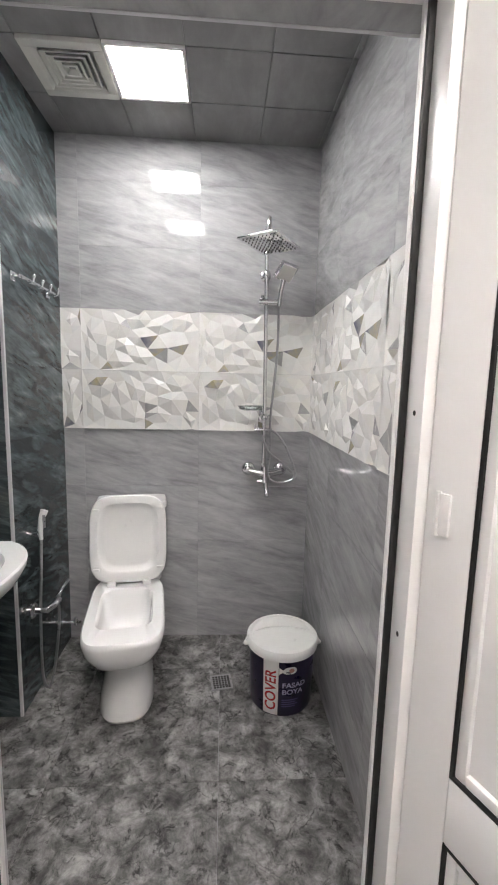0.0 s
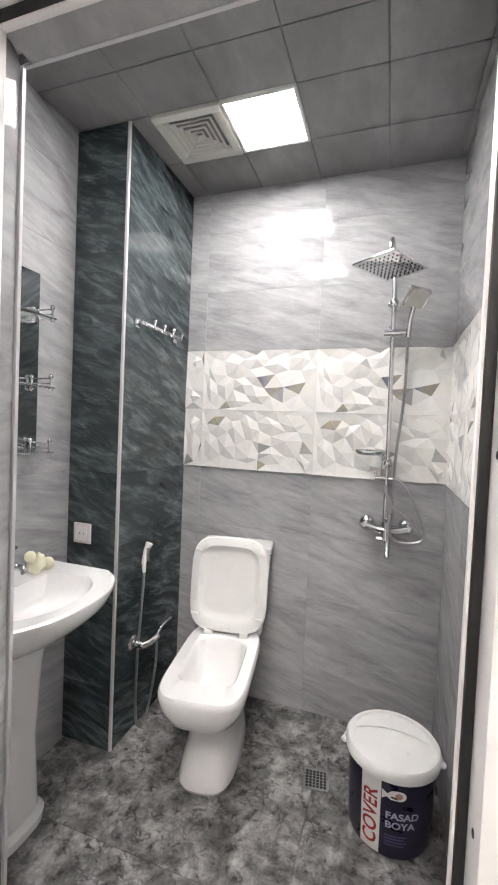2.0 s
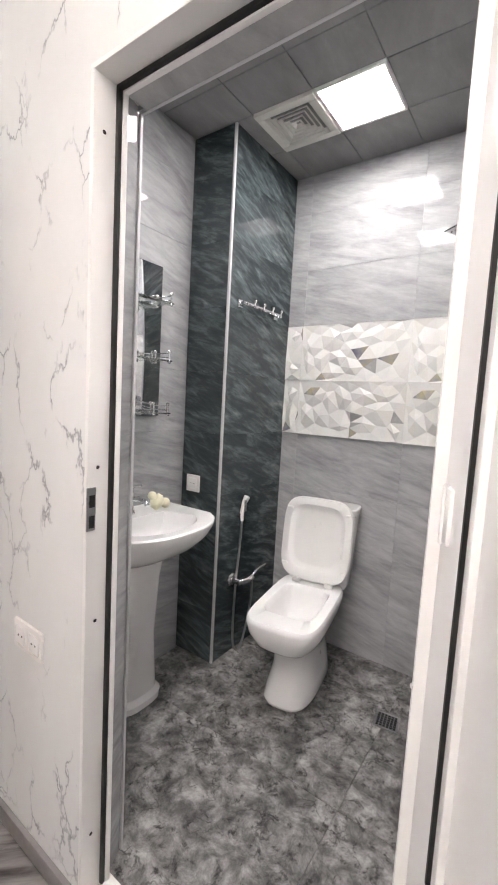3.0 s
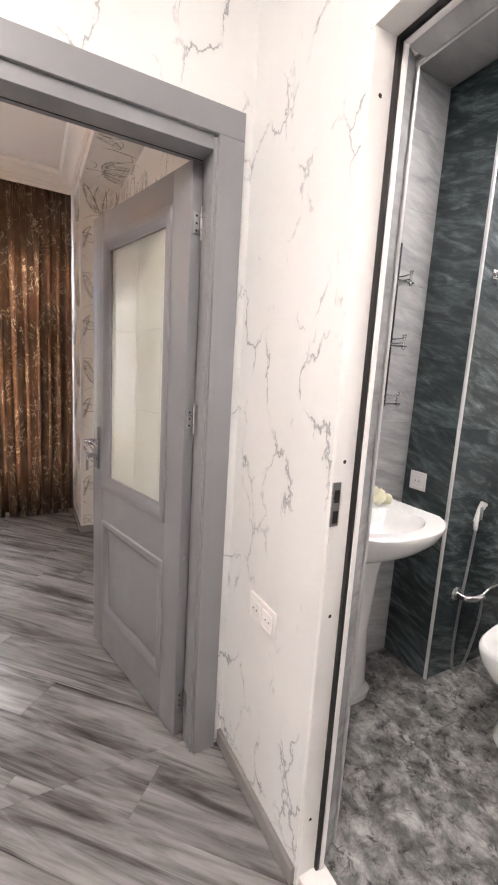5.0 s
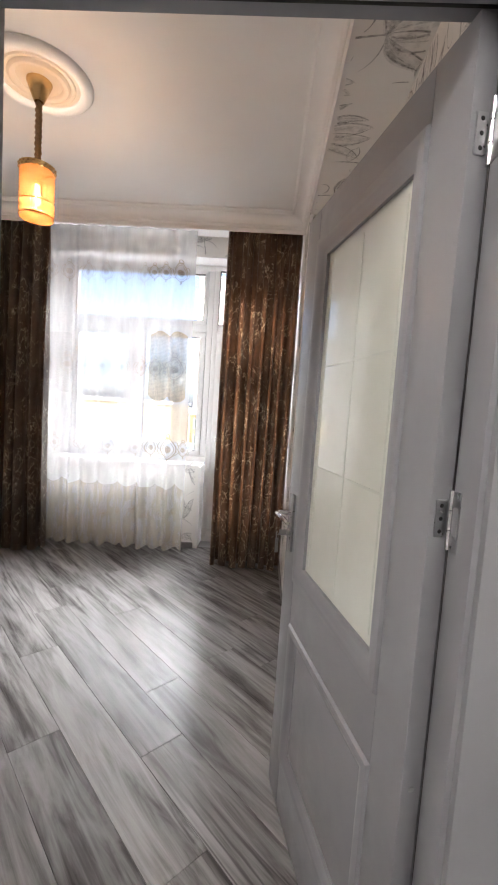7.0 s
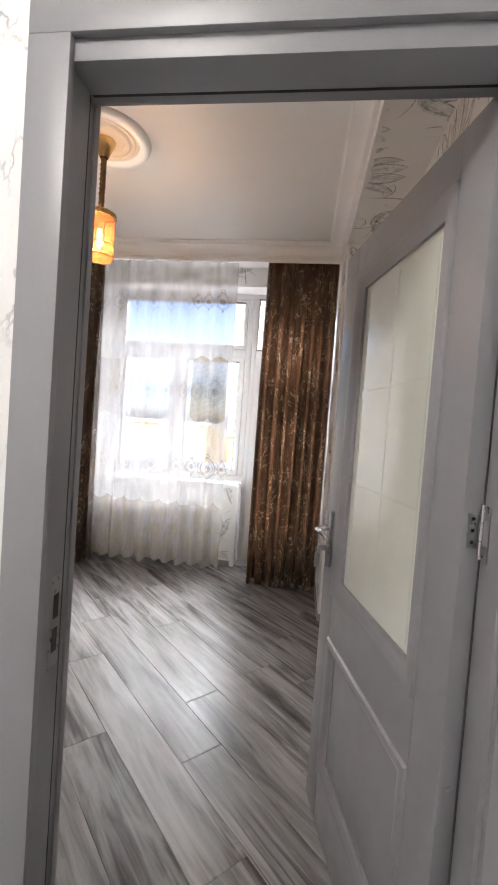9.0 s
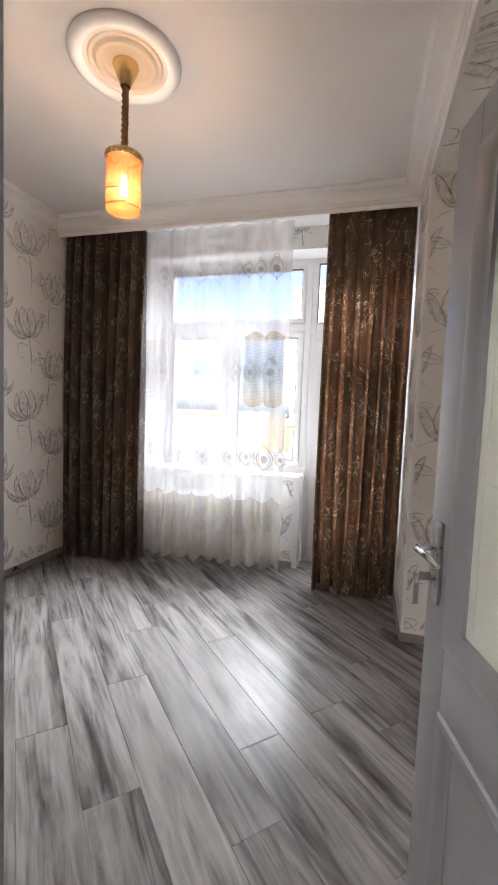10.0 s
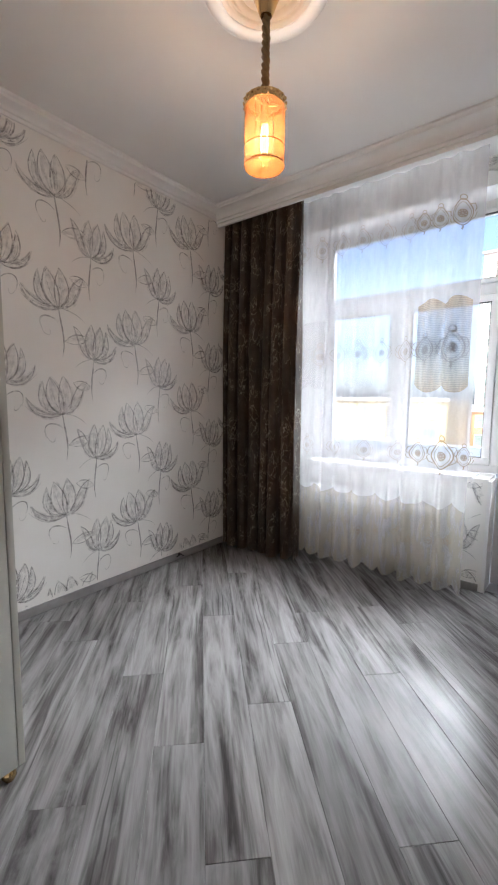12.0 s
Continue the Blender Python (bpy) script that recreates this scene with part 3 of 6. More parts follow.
# ---- door between hall and room ----
def room_door():
    frame_ = thing("door_frame", "grey painted door frame with flat casing", "door frame", (-0.985, 0.16, 0))
    G = M["grey_door"]
    for y0, y1 in ((0.576, 0.658), (-0.315, -0.233)):
        part("casing", box(bmesh.new(), -0.932, y0, 0, -0.914, y1, 2.05, 0.003), G, frame_)
    part("casing", box(bmesh.new(), -0.932, -0.315, 2.05, -0.914, 0.658, 2.127, 0.003), G, frame_)
    for y0, y1 in ((0.579, 0.66), (-0.33, -0.249)):
        part("casing", box(bmesh.new(), -1.062, y0, 0, -1.042, y1, 2.05, 0.003), G, frame_)
    part("casing", box(bmesh.new(), -1.062, -0.33, 2.05, -1.042, 0.66, 2.13, 0.003), G, frame_)
    # jambs: a wide outer part and a deeper rebate for the leaf
    for s, y in ((1, 0.566), (-1, -0.242)):
        bm = bmesh.new()
        box(bm, -1.005, min(y, y + s * 0.02), 0, -0.928, max(y, y + s * 0.02), 2.045, 0.002)
        box(bm, -1.043, min(y + s * 0.012, y + s * 0.022), 0, -1.005, max(y + s * 0.012, y + s * 0.022), 2.045, 0.001)
        part("jamb", bm, G, frame_)
        part("seal", box(bmesh.new(), -1.012, min(y + s * 0.002, y + s * 0.012), 0.0, -1.0055, max(y + s * 0.002, y + s * 0.012), 2.02, 0.001), M["rubber"], frame_)
    bm = box(bmesh.new(), -1.005, -0.242, 2.01, -0.928, 0.566, 2.058, 0.002)
    box(bm, -1.043, -0.254, 2.017, -1.005, 0.576, 2.058, 0.001)
    part("head", bm, G, frame_)
    part("seal", box(bmesh.new(), -1.012, -0.238, 2.0105, -1.0055, 0.562, 2.017, 0.001), M["rubber"], frame_)
    strike = part("strike_plate", box(bmesh.new(), -1.0, -0.2425, 0.86, -0.965, -0.2405, 1.05, 0.001), M["steel"], frame_, "worn steel strike plate")
    for z in (0.89, 0.96):
        part("latch_hole", box(bmesh.new(), -0.992, -0.2415, z, -0.974, -0.24, z + 0.05, 0.001), M["black"], strike)

    leaf = thing("door", "open grey panelled door with frosted glass pane", "door", (-0.9963, 0.5338, 0.0), 180 + 13.7)
    L0, L1, Z0, Z1, T = 0.012, 0.79, 0.012, 2.008, 0.04   # local: x along the leaf, y = 0 the face seen, negative y inside it
    ST = 0.68

    def p(name, bm, mat_, parent=leaf, label=""):
        return part(name, bm, mat_, parent, label, True, True)
    p("stile", box(bmesh.new(), ST + 0.0015, -T, Z0, L1, 0, Z1, 0.003), G)
    p("stile", box(bmesh.new(), L0, -T, Z0, 0.12, 0, Z1, 0.003), G)
    p("rail", box(bmesh.new(), 0.12, -T, 1.91, ST, 0, Z1, 0.003), G)
    p("rail", box(bmesh.new(), 0.12, -T, 0.67, ST, 0, 0.82, 0.003), G)
    p("rail", box(bmesh.new(), 0.12, -T, Z0, ST, 0, 0.19, 0.003), G)

    def bead(x0, z0, x1, z1, w):
        """A moulded frame that stands a little proud of the face."""
        bm = bmesh.new()
        prof = [(0.0, 0.0), (0.004, 0.007), (0.014, 0.009), (0.03, 0.005), (w * 0.75, -0.004), (w, -0.008), (w, -0.02), (0, -0.02)]
        rings = []
        for cx, cz, sx, sz in ((x0, z0, 1, 1), (x1, z0, -1, 1), (x1, z1, -1, -1), (x0, z1, 1, -1)):
            rings.append([(cx + sx * a, h, cz + sz * a) for a, h in prof])
        rings.append(rings[0])
        loft(bm, rings, False, False)
        bmesh.ops.remove_doubles(bm, verts=bm.verts, dist=1e-5)
        return bm
    p("glass_bead", bead(0.12, 0.82, ST, 1.91, 0.055), G)
    pane = p("pane", box(bmesh.new(), 0.165, -0.026, 0.865, 0.635, -0.018, 1.865), M["frosted"], leaf, "frosted greenish glass pane with thin etched lines")
    bm = bmesh.new()
    for z in (1.21, 1.515):
        box(bm, 0.205, -0.0185, z, 0.595, -0.0165, z + 0.006)
    for x in (0.205, 0.4, 0.595):
        box(bm, x - 0.003, -0.0184, 0.9, x + 0.003, -0.0166, 1.83)
    p("etched_line", bm, M["etched"], pane)
    bm = bmesh.new()
    for b in ((0.174, 0.874, 0.626, 0.877), (0.174, 1.853, 0.626, 1.856), (0.174, 0.877, 0.177, 1.853), (0.623, 0.877, 0.626, 1.853)):
        box(bm, b[0], -0.018, b[1], b[2], -0.008, b[3])
    p("glazing_seal", bm, M["grey_door"])
    p("panel_bead", bead(0.12, 0.19, ST, 0.67, 0.05), G)
    bm = box(bmesh.new(), 0.16, -0.03, 0.23, 0.64, -0.012, 0.63)
    loft(bm, [[(x, h, z) for x, z in ((0.2 - d, 0.27 - d), (0.6 + d, 0.27 - d), (0.6 + d, 0.59 + d), (0.2 - d, 0.59 + d))] for d, h in ((0.028, -0.012), (0.0, -0.003))])
    p("panel", bm, G)
    # handle on a long plate, with keys in the lock
    plate = p("handle_plate", box(bmesh.new(), 0.715, 0.0, 0.9, 0.752, 0.009, 1.098, 0.008), M["steel"], leaf, "dark steel handle plate")
    bm = tube(bmesh.new(), [(0.735, 0.008, 1.035), (0.735, 0.05, 1.035), (0.722, 0.058, 1.035), (0.66, 0.06, 1.037), (0.615, 0.055, 1.03)], 0.008, 10, True, [0.009, 0.008, 0.009, 0.008, 0.006])
    p("lever", bm, M["chrome"], plate)
    bm = tube(bmesh.new(), [(0.735, 0.006, 0.965), (0.735, 0.02, 0.965)], 0.011, 12)
    box(bm, 0.7335, 0.018, 0.955, 0.7365, 0.045, 0.975, 0.001)
    p("lock_cylinder", bm, M["steel"], plate)
    bm = tube(bmesh.new(), [(0.735 + 0.012 * math.cos(a), 0.05, 0.955 + 0.012 * math.sin(a)) for a in (k * math.pi / 8 for k in range(17))], 0.0012, 6, False)
    box(bm, 0.733, 0.044, 0.895, 0.737, 0.056, 0.945, 0.002)
    p("key_ring", bm, M["steel"], plate, "keys hanging in the lock")
    for z in (1.83, 1.215, 0.155):
        hinge = p("hinge", box(bmesh.new(), 0.0095, -0.03, z - 0.032, 0.0125, -0.01, z + 0.032, 0.001), M["steel"], leaf, "bright steel butt hinge")
        for k in range(3):
            p("knuckle", tube(bmesh.new(), [(0.003, -0.033, z - 0.05 + 0.034 * k), (0.003, -0.033, z - 0.018 + 0.034 * k)], 0.0052, 12), M["chrome"], hinge)
        for dz in (-0.022, 0.0, 0.022):
            p("screw", lathe(bmesh.new(), [(0.0038, 0), (0.003, 0.001), (0, 0.0014)], sides=10, m=pose(0.0095, -0.02, z + dz, 0, -90)), M["rubber"], hinge)
        flap = box(bmesh.new(), -1.003, 0.564, z + 0.024, -0.976, 0.5665, z + 0.05, 0.001)
        box(flap, -1.003, 0.564, z - 0.05, -0.976, 0.5665, z - 0.024, 0.001)
        box(flap, -0.981, 0.564, z - 0.026, -0.976, 0.5665, z + 0.026, 0.001)
        part("hinge_flap", flap, M["steel"], frame_, "cut-out steel hinge flap")
    part("screw_cap", lathe(bmesh.new(), [(0.006, 0), (0.005, 0.001), (0, 0.0014)], sides=12, m=pose(0.012, -0.02, 0.72, 0, -90)), M["steel"], leaf, "", True, True)
    return leaf


room_door()


# ---- bathroom door ----
def bath_door():
    fr = thing("door_frame", "white PVC door frame with black rubber seal and screws", "door frame", (-0.02, 0.72, 0))
    X0, X1, H = -0.424, 0.375, 2.067
    # plastic profile: a rebate for the leaf, a black seal and the stop behind it
    for s, x, face, stop in ((1, X0, X0 + 0.012, X0 + 0.026), (-1, X1, 0.337, 0.323)):
        a, b_ = sorted((x - s * 0.0005, face))
        bm = box(bmesh.new(), a, 0.684, 0.0, b_, 0.7505, H - 0.012, 0.002)
        a, b_ = sorted((x - s * 0.0005, stop))
        jamb = part("jamb", box(bm, a, 0.751, 0.0, b_, 0.7645, H - 0.0125, 0.002), M["pvc"], fr)
        a, b_ = sorted((face - s * 0.001, stop - s * 0.003))
        part("seal", box(bmesh.new(), a, 0.7405, 0.03, b_, 0.7508, H - 0.013, 0.002), M["rubber"], fr, "black rubber seal")
        a, b_ = sorted((x - s * 0.0036, x - s * 0.0008))
        part("joint", box(bmesh.new(), a, 0.6875, 0.06, b_, 0.6905, H), M["rubber"], fr, "dark joint beside the wall")
        for z in (1.94, 1.395, 1.187, 0.997, 0.802, 0.216):
            if (s == 1) == (z in (1.395, 0.997)): continue
            bm = lathe(bmesh.new(), [(0.0048, 0), (0.004, 0.001), (0.0, 0.0012)], sides=10, m=pose(face, 0.712, z, 0, 90 * s))
            part("screw", bm, M["rubber"], jamb, "dark screw head")
    bm = box(bmesh.new(), X0, 0.684, H - 0.012, X1, 0.7505, H, 0.002)
    part("head", box(bm, X0, 0.751, H - 0.026, X1, 0.7645, H - 0.0005, 0.002), M["pvc"], fr)
    part("seal", box(bmesh.new(), X0 + 0.012, 0.7405, H - 0.023, 0.337, 0.7508, H - 0.0115, 0.002), M["rubber"], fr, "black rubber seal")
    part("threshold", box(bmesh.new(), X0, 0.69, 0.0, X1, 0.775, 0.045, 0.006), M["pvc"], fr, "white threshold bar")
    plate = part("strike_plate", box(bmesh.new(), X0 + 0.0115, 0.682, 1.035, X0 + 0.0155, 0.706, 1.14, 0.0015), M["steel"], fr, "worn steel strike plate")
    for z in (1.05, 1.1):
        part("latch_hole", box(bmesh.new(), X0 + 0.0153, 0.688, z - 0.008, X0 + 0.016, 0.703, z + 0.022, 0.0005), M["black"], plate)
    # tiled reveal behind the frame, edged with metal strips
    # the side by the basin widens towards the bathroom
    side = ((-0.4515, 0.765), (X0 + 0.011, 0.765), (-0.441, 0.829), (-0.4515, 0.829))
    part("reveal", loft(bmesh.new(), [[(x, y, z) for x, y in side] for z in (0.03, 2.0645)]), M["tile_light"], fr, "grey marble tiled reveal", False)
    part("reveal", box(bmesh.new(), X1 - 0.011, 0.765, 0.03, X1 - 0.0005, 0.829, 2.0645), M["tile_light"], fr, "grey marble tiled reveal")
    part("reveal", box(bmesh.new(), X0 + 0.0115, 0.765, 2.05, X1 - 0.0115, 0.829, 2.0645), M["tile_light"], fr)
    for x in (-0.4425, 0.361):
        part("edge_strip", box(bmesh.new(), x - 0.001, 0.8305, 0.04, x + 0.007, 0.838, 2.055, 0.001), M["alu"], fr, "pale metal tile edge strip")
    part("edge_strip", box(bmesh.new(), -0.435, 0.8305, 2.05, 0.36, 0.838, 2.057, 0.001), M["alu"], fr)

    leaf = thing("door", "white PVC bathroom door standing open", "door", (0.352, 0.688, 0.0), -90 + 22)
    def p(name, bm, mat_, parent=leaf, label=""):
        return part(name, bm, mat_, parent, label, True, True)
    # local: x along the leaf, the face seen from the doorway looks to -y
    L, S = 0.755, 0.095
    for x0, x1 in ((0.008, S), (L - S, L)):
        p("stile", box(bmesh.new(), x0, -0.002, 0.05, x1, 0.05, 2.03, 0.005), M["pvc"])
    for z0, z1 in ((0.05, 0.16), (0.70, 0.82), (1.92, 2.03)):
        p("rail", box(bmesh.new(), S, -0.002, z0, L - S, 0.05, z1, 0.005), M["pvc"])
    for z0, z1 in ((0.16, 0.70), (0.82, 1.92)):
        p("panel", box(bmesh.new(), S - 0.005, 0.012, z0 - 0.005, L - S + 0.005, 0.036, z1 + 0.005), M["pvc"])
        bm = bmesh.new()
        for b in ((S, z0, S + 0.006, z1), (L - S - 0.006, z0, L - S, z1), (S, z0, L - S, z0 + 0.006), (S, z1 - 0.006, L - S, z1)):
            box(bm, b[0], -0.001, b[1], b[2], 0.014, b[3])
        p("panel_seal", bm, M["rubber"], leaf, "black rubber panel seal")
        bm = bmesh.new()
        for b in ((S + 0.006, z0 + 0.006, S + 0.024, z1 - 0.006), (L - S - 0.024, z0 + 0.006, L - S - 0.006, z1 - 0.006), (S + 0.024, z0 + 0.006, L - S - 0.024, z0 + 0.024), (S + 0.024, z1 - 0.024, L - S - 0.024, z1 - 0.006)):
            box(bm, b[0], 0.003, b[1], b[2], 0.014, b[3], 0.003)
        p("glazing_bead", bm, M["pvc"])
    for z in (0.35, 1.24):
        h = p("hinge", box(bmesh.new(), 0.03, -0.007, z - 0.034, 0.056, -0.0015, z + 0.034, 0.002), M["pvc"], leaf, "white plastic hinge")
        p("hinge_pin", tube(bmesh.new(), [(0.034, -0.006, z - 0.036), (0.034, -0.006, z + 0.036)], 0.004, 12), M["pvc"], h)
    plate = p("handle_plate", box(bmesh.new(), L - 0.06, -0.01, 0.95, L - 0.03, -0.002, 1.15, 0.006), M["pvc"], leaf, "white handle plate")
    p("lever", tube(bmesh.new(), [(L - 0.045, -0.008, 1.1), (L - 0.045, -0.05, 1.1), (L - 0.06, -0.055, 1.1), (L - 0.15, -0.055, 1.1)], 0.008), M["pvc"], plate)


bath_door()

# socket on the hall wall
def wall_socket(name, label, c, w, h, m, slots):
    t = thing(name, label, "socket", c)
    def p(n, bm, mat_, parent=t):
        bmesh.ops.transform(bm, matrix=m, verts=bm.verts)
        o = part(n, bm, mat_, parent, "", True, True)
        return o
    plate = p("cover_plate", box(bmesh.new(), -w / 2, -0.009, -h / 2, w / 2, -0.0005, h / 2, 0.003), M["white_paint"])
    for x in slots:
        p("insert", box(bmesh.new(), x - 0.026, -0.0105, -0.027, x + 0.026, -0.008, 0.027, 0.004), M["pvc"], plate)
        for dx in (-0.0095, 0.0095):
            p("hole", lathe(bmesh.new(), [(0.0028, 0), (0.0028, 0.001)], sides=10, m=pose(x + dx, -0.0105, 0, 90)), M["black"], plate)


wall_socket("wall_socket", "white double wall socket on veined wallpaper", (-0.68, 0.69, 0.66), 0.15, 0.085, Matrix(), (-0.036, 0.036))
wall_socket("wall_socket", "white single wall socket on dark tiles", (-0.968, COLY, 0.94), 0.085, 0.085, Matrix(), (0.0,))


# ---- bathroom fixtures ----
BF = 0.04


def toilet():
    cx = -0.383
    t = thing("toilet", "white ceramic toilet with its seat lid standing open", "toilet", (cx, 1.85, BF))
    C = M["ceramic"]
    bm = bmesh.new()
    rings = []
    # foot and bowl as one body: centre y, half widths, height
    for z, yc, hx, hy, pw in ((0.0, 1.855, 0.118, 0.245, 3), (0.012, 1.855, 0.122, 0.25, 3), (0.06, 1.86, 0.112, 0.235, 3), (0.15, 1.875, 0.098, 0.215, 2.8), (0.22, 1.87, 0.1, 0.222, 2.6), (0.265, 1.835, 0.125, 0.258, 2.7), (0.31, 1.80, 0.16, 0.283, 3.4), (0.36, 1.785, 0.178, 0.29, 4.2), (0.405, 1.78, 0.184, 0.292, 4.8), (0.42, 1.78, 0.182, 0.29, 4.8)):
        rings.append(squircle(cx, yc, hx * (0.9 if z > 0.24 else 0.98), hy, BF + z, pw, 40))
    rings.append(squircle(cx, 1.78, 0.157, 0.283, BF + 0.427, 5.0, 40))
    rings.append(squircle(cx, 1.775, 0.117, 0.172, BF + 0.427, 6.0, 40))
    for z, hx, hy in ((0.42, 0.121, 0.192), (0.39, 0.116, 0.186), (0.35, 0.112, 0.175), (0.31, 0.104, 0.16), (0.27, 0.085, 0.125), (0.25, 0.04, 0.06)):
        rings.append(squircle(cx, 1.775, hx * 0.93, hy * 0.86, BF + z, 5.4, 40))
    loft(bm, rings)
    part("bowl", bm, C, t)
    bm = bmesh.new()
    # cistern behind the lid, a little wider at the top
    loft(bm, [squircle(cx + 0.012, 2.11, hx - 0.015, hy, BF + z, 7, 36) for z, hx, hy in ((0.4, 0.15, 0.068), (0.42, 0.16, 0.072), (0.6, 0.17, 0.074), (0.78, 0.18, 0.076), (0.785, 0.178, 0.074))])
    tank = part("cistern", bm, C, t)
    bm = loft(bmesh.new(), [squircle(cx + 0.012, 2.108, hx - 0.015, hy, BF + z - 0.02, 7, 36) for z, hx, hy in ((0.806, 0.182, 0.077), (0.81, 0.187, 0.08), (0.835, 0.187, 0.08), (0.842, 0.181, 0.075))])
    part("cistern_lid", bm, C, tank)
    # open lid, leaning back, with its inner recess
    bm = bmesh.new()
    def lid_ring(hx, hz, dz, y, n=40):
        return [(cx + x, y, dz + z) for x, z, _ in squircle(0, 0, hx, hz, 0, 4.2, n)]
    loft(bm, [lid_ring(0.17, 0.202, 0.21, 0.016), lid_ring(0.178, 0.21, 0.21, 0.008), lid_ring(0.18, 0.212, 0.21, -0.008), lid_ring(0.176, 0.208, 0.21, -0.018), lid_ring(0.17, 0.202, 0.21, -0.02),
              lid_ring(0.142, 0.17, 0.214, -0.0205), lid_ring(0.134, 0.161, 0.216, -0.014), lid_ring(0.122, 0.147, 0.218, -0.004), lid_ring(0.11, 0.134, 0.218, -0.001)])
    for sx in (-1, 1):
        for z in (0.07, 0.355):
            box(bm, cx + sx * 0.15 - 0.016, -0.026, z - 0.006, cx + sx * 0.15 + 0.016, -0.018, z + 0.006, 0.003)
    bmesh.ops.transform(bm, matrix=pose(0, 1.985, BF + 0.44, -7), verts=bm.verts)
    part("seat_lid", bm, M["white_plastic"], t, "white plastic lid standing open")
    for x in (cx - 0.08, cx + 0.085):
        part("lid_hinge", box(bmesh.new(), x - 0.02, 1.958, BF + 0.425, x + 0.02, 1.99, BF + 0.452, 0.006), M["white_plastic"], t)
    part("floor_bolt", lathe(bmesh.new(), [(0.008, 0), (0.007, 0.004), (0, 0.005)], sides=12, m=pose(cx + 0.1, 1.86, BF + 0.16, 0, 90)), M["steel"], t)
    t.matrix_world = pose(-0.375, 1.7, 0, 0, 0, 9) @ pose(0.375, -1.7, 0) @ t.matrix_world
    # supply tap on the wall
    bm = tube(bmesh.new(), [(COLX, 2.1, 0.2), (COLX + 0.05, 2.1, 0.2), (COLX + 0.1, 2.1, 0.2)], 0.008)
    tube(bm, [(COLX + 0.07, 2.1, 0.185), (COLX + 0.07, 2.1, 0.225)], 0.009)
    solid("angle_valve", bm, M["chrome"], "small chrome water valve on dark tiles", "valve")


toilet()


def basin():
    t = thing("washbasin", "white ceramic washbasin on a pedestal", "washbasin", (-0.85, 1.27, BF))
    top = 0.858
    yc, hy = 1.255, 0.275

    def outline(reach, half, z, inset=0.0):
        """From the wall round a bowed front."""
        pts = [(BLEFT + 0.001 + inset, yc - half, z)]
        for k in range(21):
            a = -1 + 2 * k / 20
            x = BLEFT + reach * (0.74 + 0.26 * (1 - abs(a) ** 2.6))
            pts.append((x - (0.012 if abs(a) == 1 else 0), yc + a * half, z))
        pts.append((BLEFT + 0.001 + inset, yc + half, z))
        return pts
    bm = bmesh.new()
    loft(bm, [outline(r, h, z) for z, r, h in ((0.66, 0.2, 0.11), (0.70, 0.29, 0.17), (0.75, 0.375, 0.235), (0.80, 0.425, 0.262), (0.84, 0.445, 0.274), (0.853, 0.445, 0.275), (top, 0.438, 0.27))], True, False)
    # rim and sunk bowl
    rim = [bm.verts.new(p) for p in outline(0.438, 0.27, top)]
    inner = [(BLEFT + 0.24 + 0.15 * math.cos(a), yc + 0.205 * math.sin(a)) for a in (math.atan2(v.co.y - yc, v.co.x - BLEFT - 0.24) for v in rim)]
    prev = rim
    for z, s in ((top - 0.004, 1.0), (top - 0.05, 0.9), (top - 0.09, 0.7), (top - 0.11, 0.35), (top - 0.112, 0.1)):
        ring = [bm.verts.new((BLEFT + 0.235 + (x - BLEFT - 0.235) * s, yc + (y - yc) * s, z)) for x, y in inner]
        for k in range(len(rim)):
            bm.faces.new((prev[k], prev[(k + 1) % len(rim)], ring[(k + 1) % len(rim)], ring[k]))
        prev = ring
    bm.faces.new(prev)
    bmesh.ops.remove_doubles(bm, verts=bm.verts, dist=1e-5)
    part("bowl", bm, M["ceramic"], t)
    bm = loft(bmesh.new(), [squircle(-0.925, yc, hx, hy, BF + z, 3.2, 28) for z, hx, hy in ((0, 0.105, 0.115), (0.03, 0.108, 0.118), (0.05, 0.09, 0.1), (0.3, 0.08, 0.088), (0.55, 0.09, 0.105), (0.66, 0.1, 0.13))])
    part("pedestal", bm, M["ceramic"], t)
    tap = thing("basin_tap", "chrome washbasin mixer tap", "tap", (-0.965, yc, top))
    bm = lathe(bmesh.new(), [(0.026, 0), (0.026, 0.01), (0.02, 0.02), (0.019, 0.09), (0.021, 0.095), (0.0, 0.105)], (-0.965, yc, top), 20)
    tube(bm, [(-0.965, yc, top + 0.06), (-0.91, yc, top + 0.075), (-0.86, yc, top + 0.07), (-0.85, yc, top + 0.055)], 0.011)
    part("body", bm, M["chrome"], tap)
    part("lever", tube(bmesh.new(), [(-0.965, yc, top + 0.1), (-0.935, yc, top + 0.125), (-0.89, yc, top + 0.135)], 0.006), M["chrome"], tap)
    bm = ball(bmesh.new(), (0, 0, 0), 1.0, 14)
    for v in bm.verts:
        q = v.co
        v.co = Vector((-0.955 + 0.035 * q.x, 1.405 + 0.03 * q.y + 0.012 * q.z, top + 0.03 + 0.032 * q.z)) + 0.012 * noise.noise_vector(q * 2.3)
    ball(bm, (-0.955, 1.375, top + 0.062), 0.02)
    ball(bm, (-0.94, 1.44, top + 0.022), 0.024)
    solid("soap_piece", bm, M["cream_soap"], "crumpled cream soap piece on the washbasin rim", "soap")


basin()


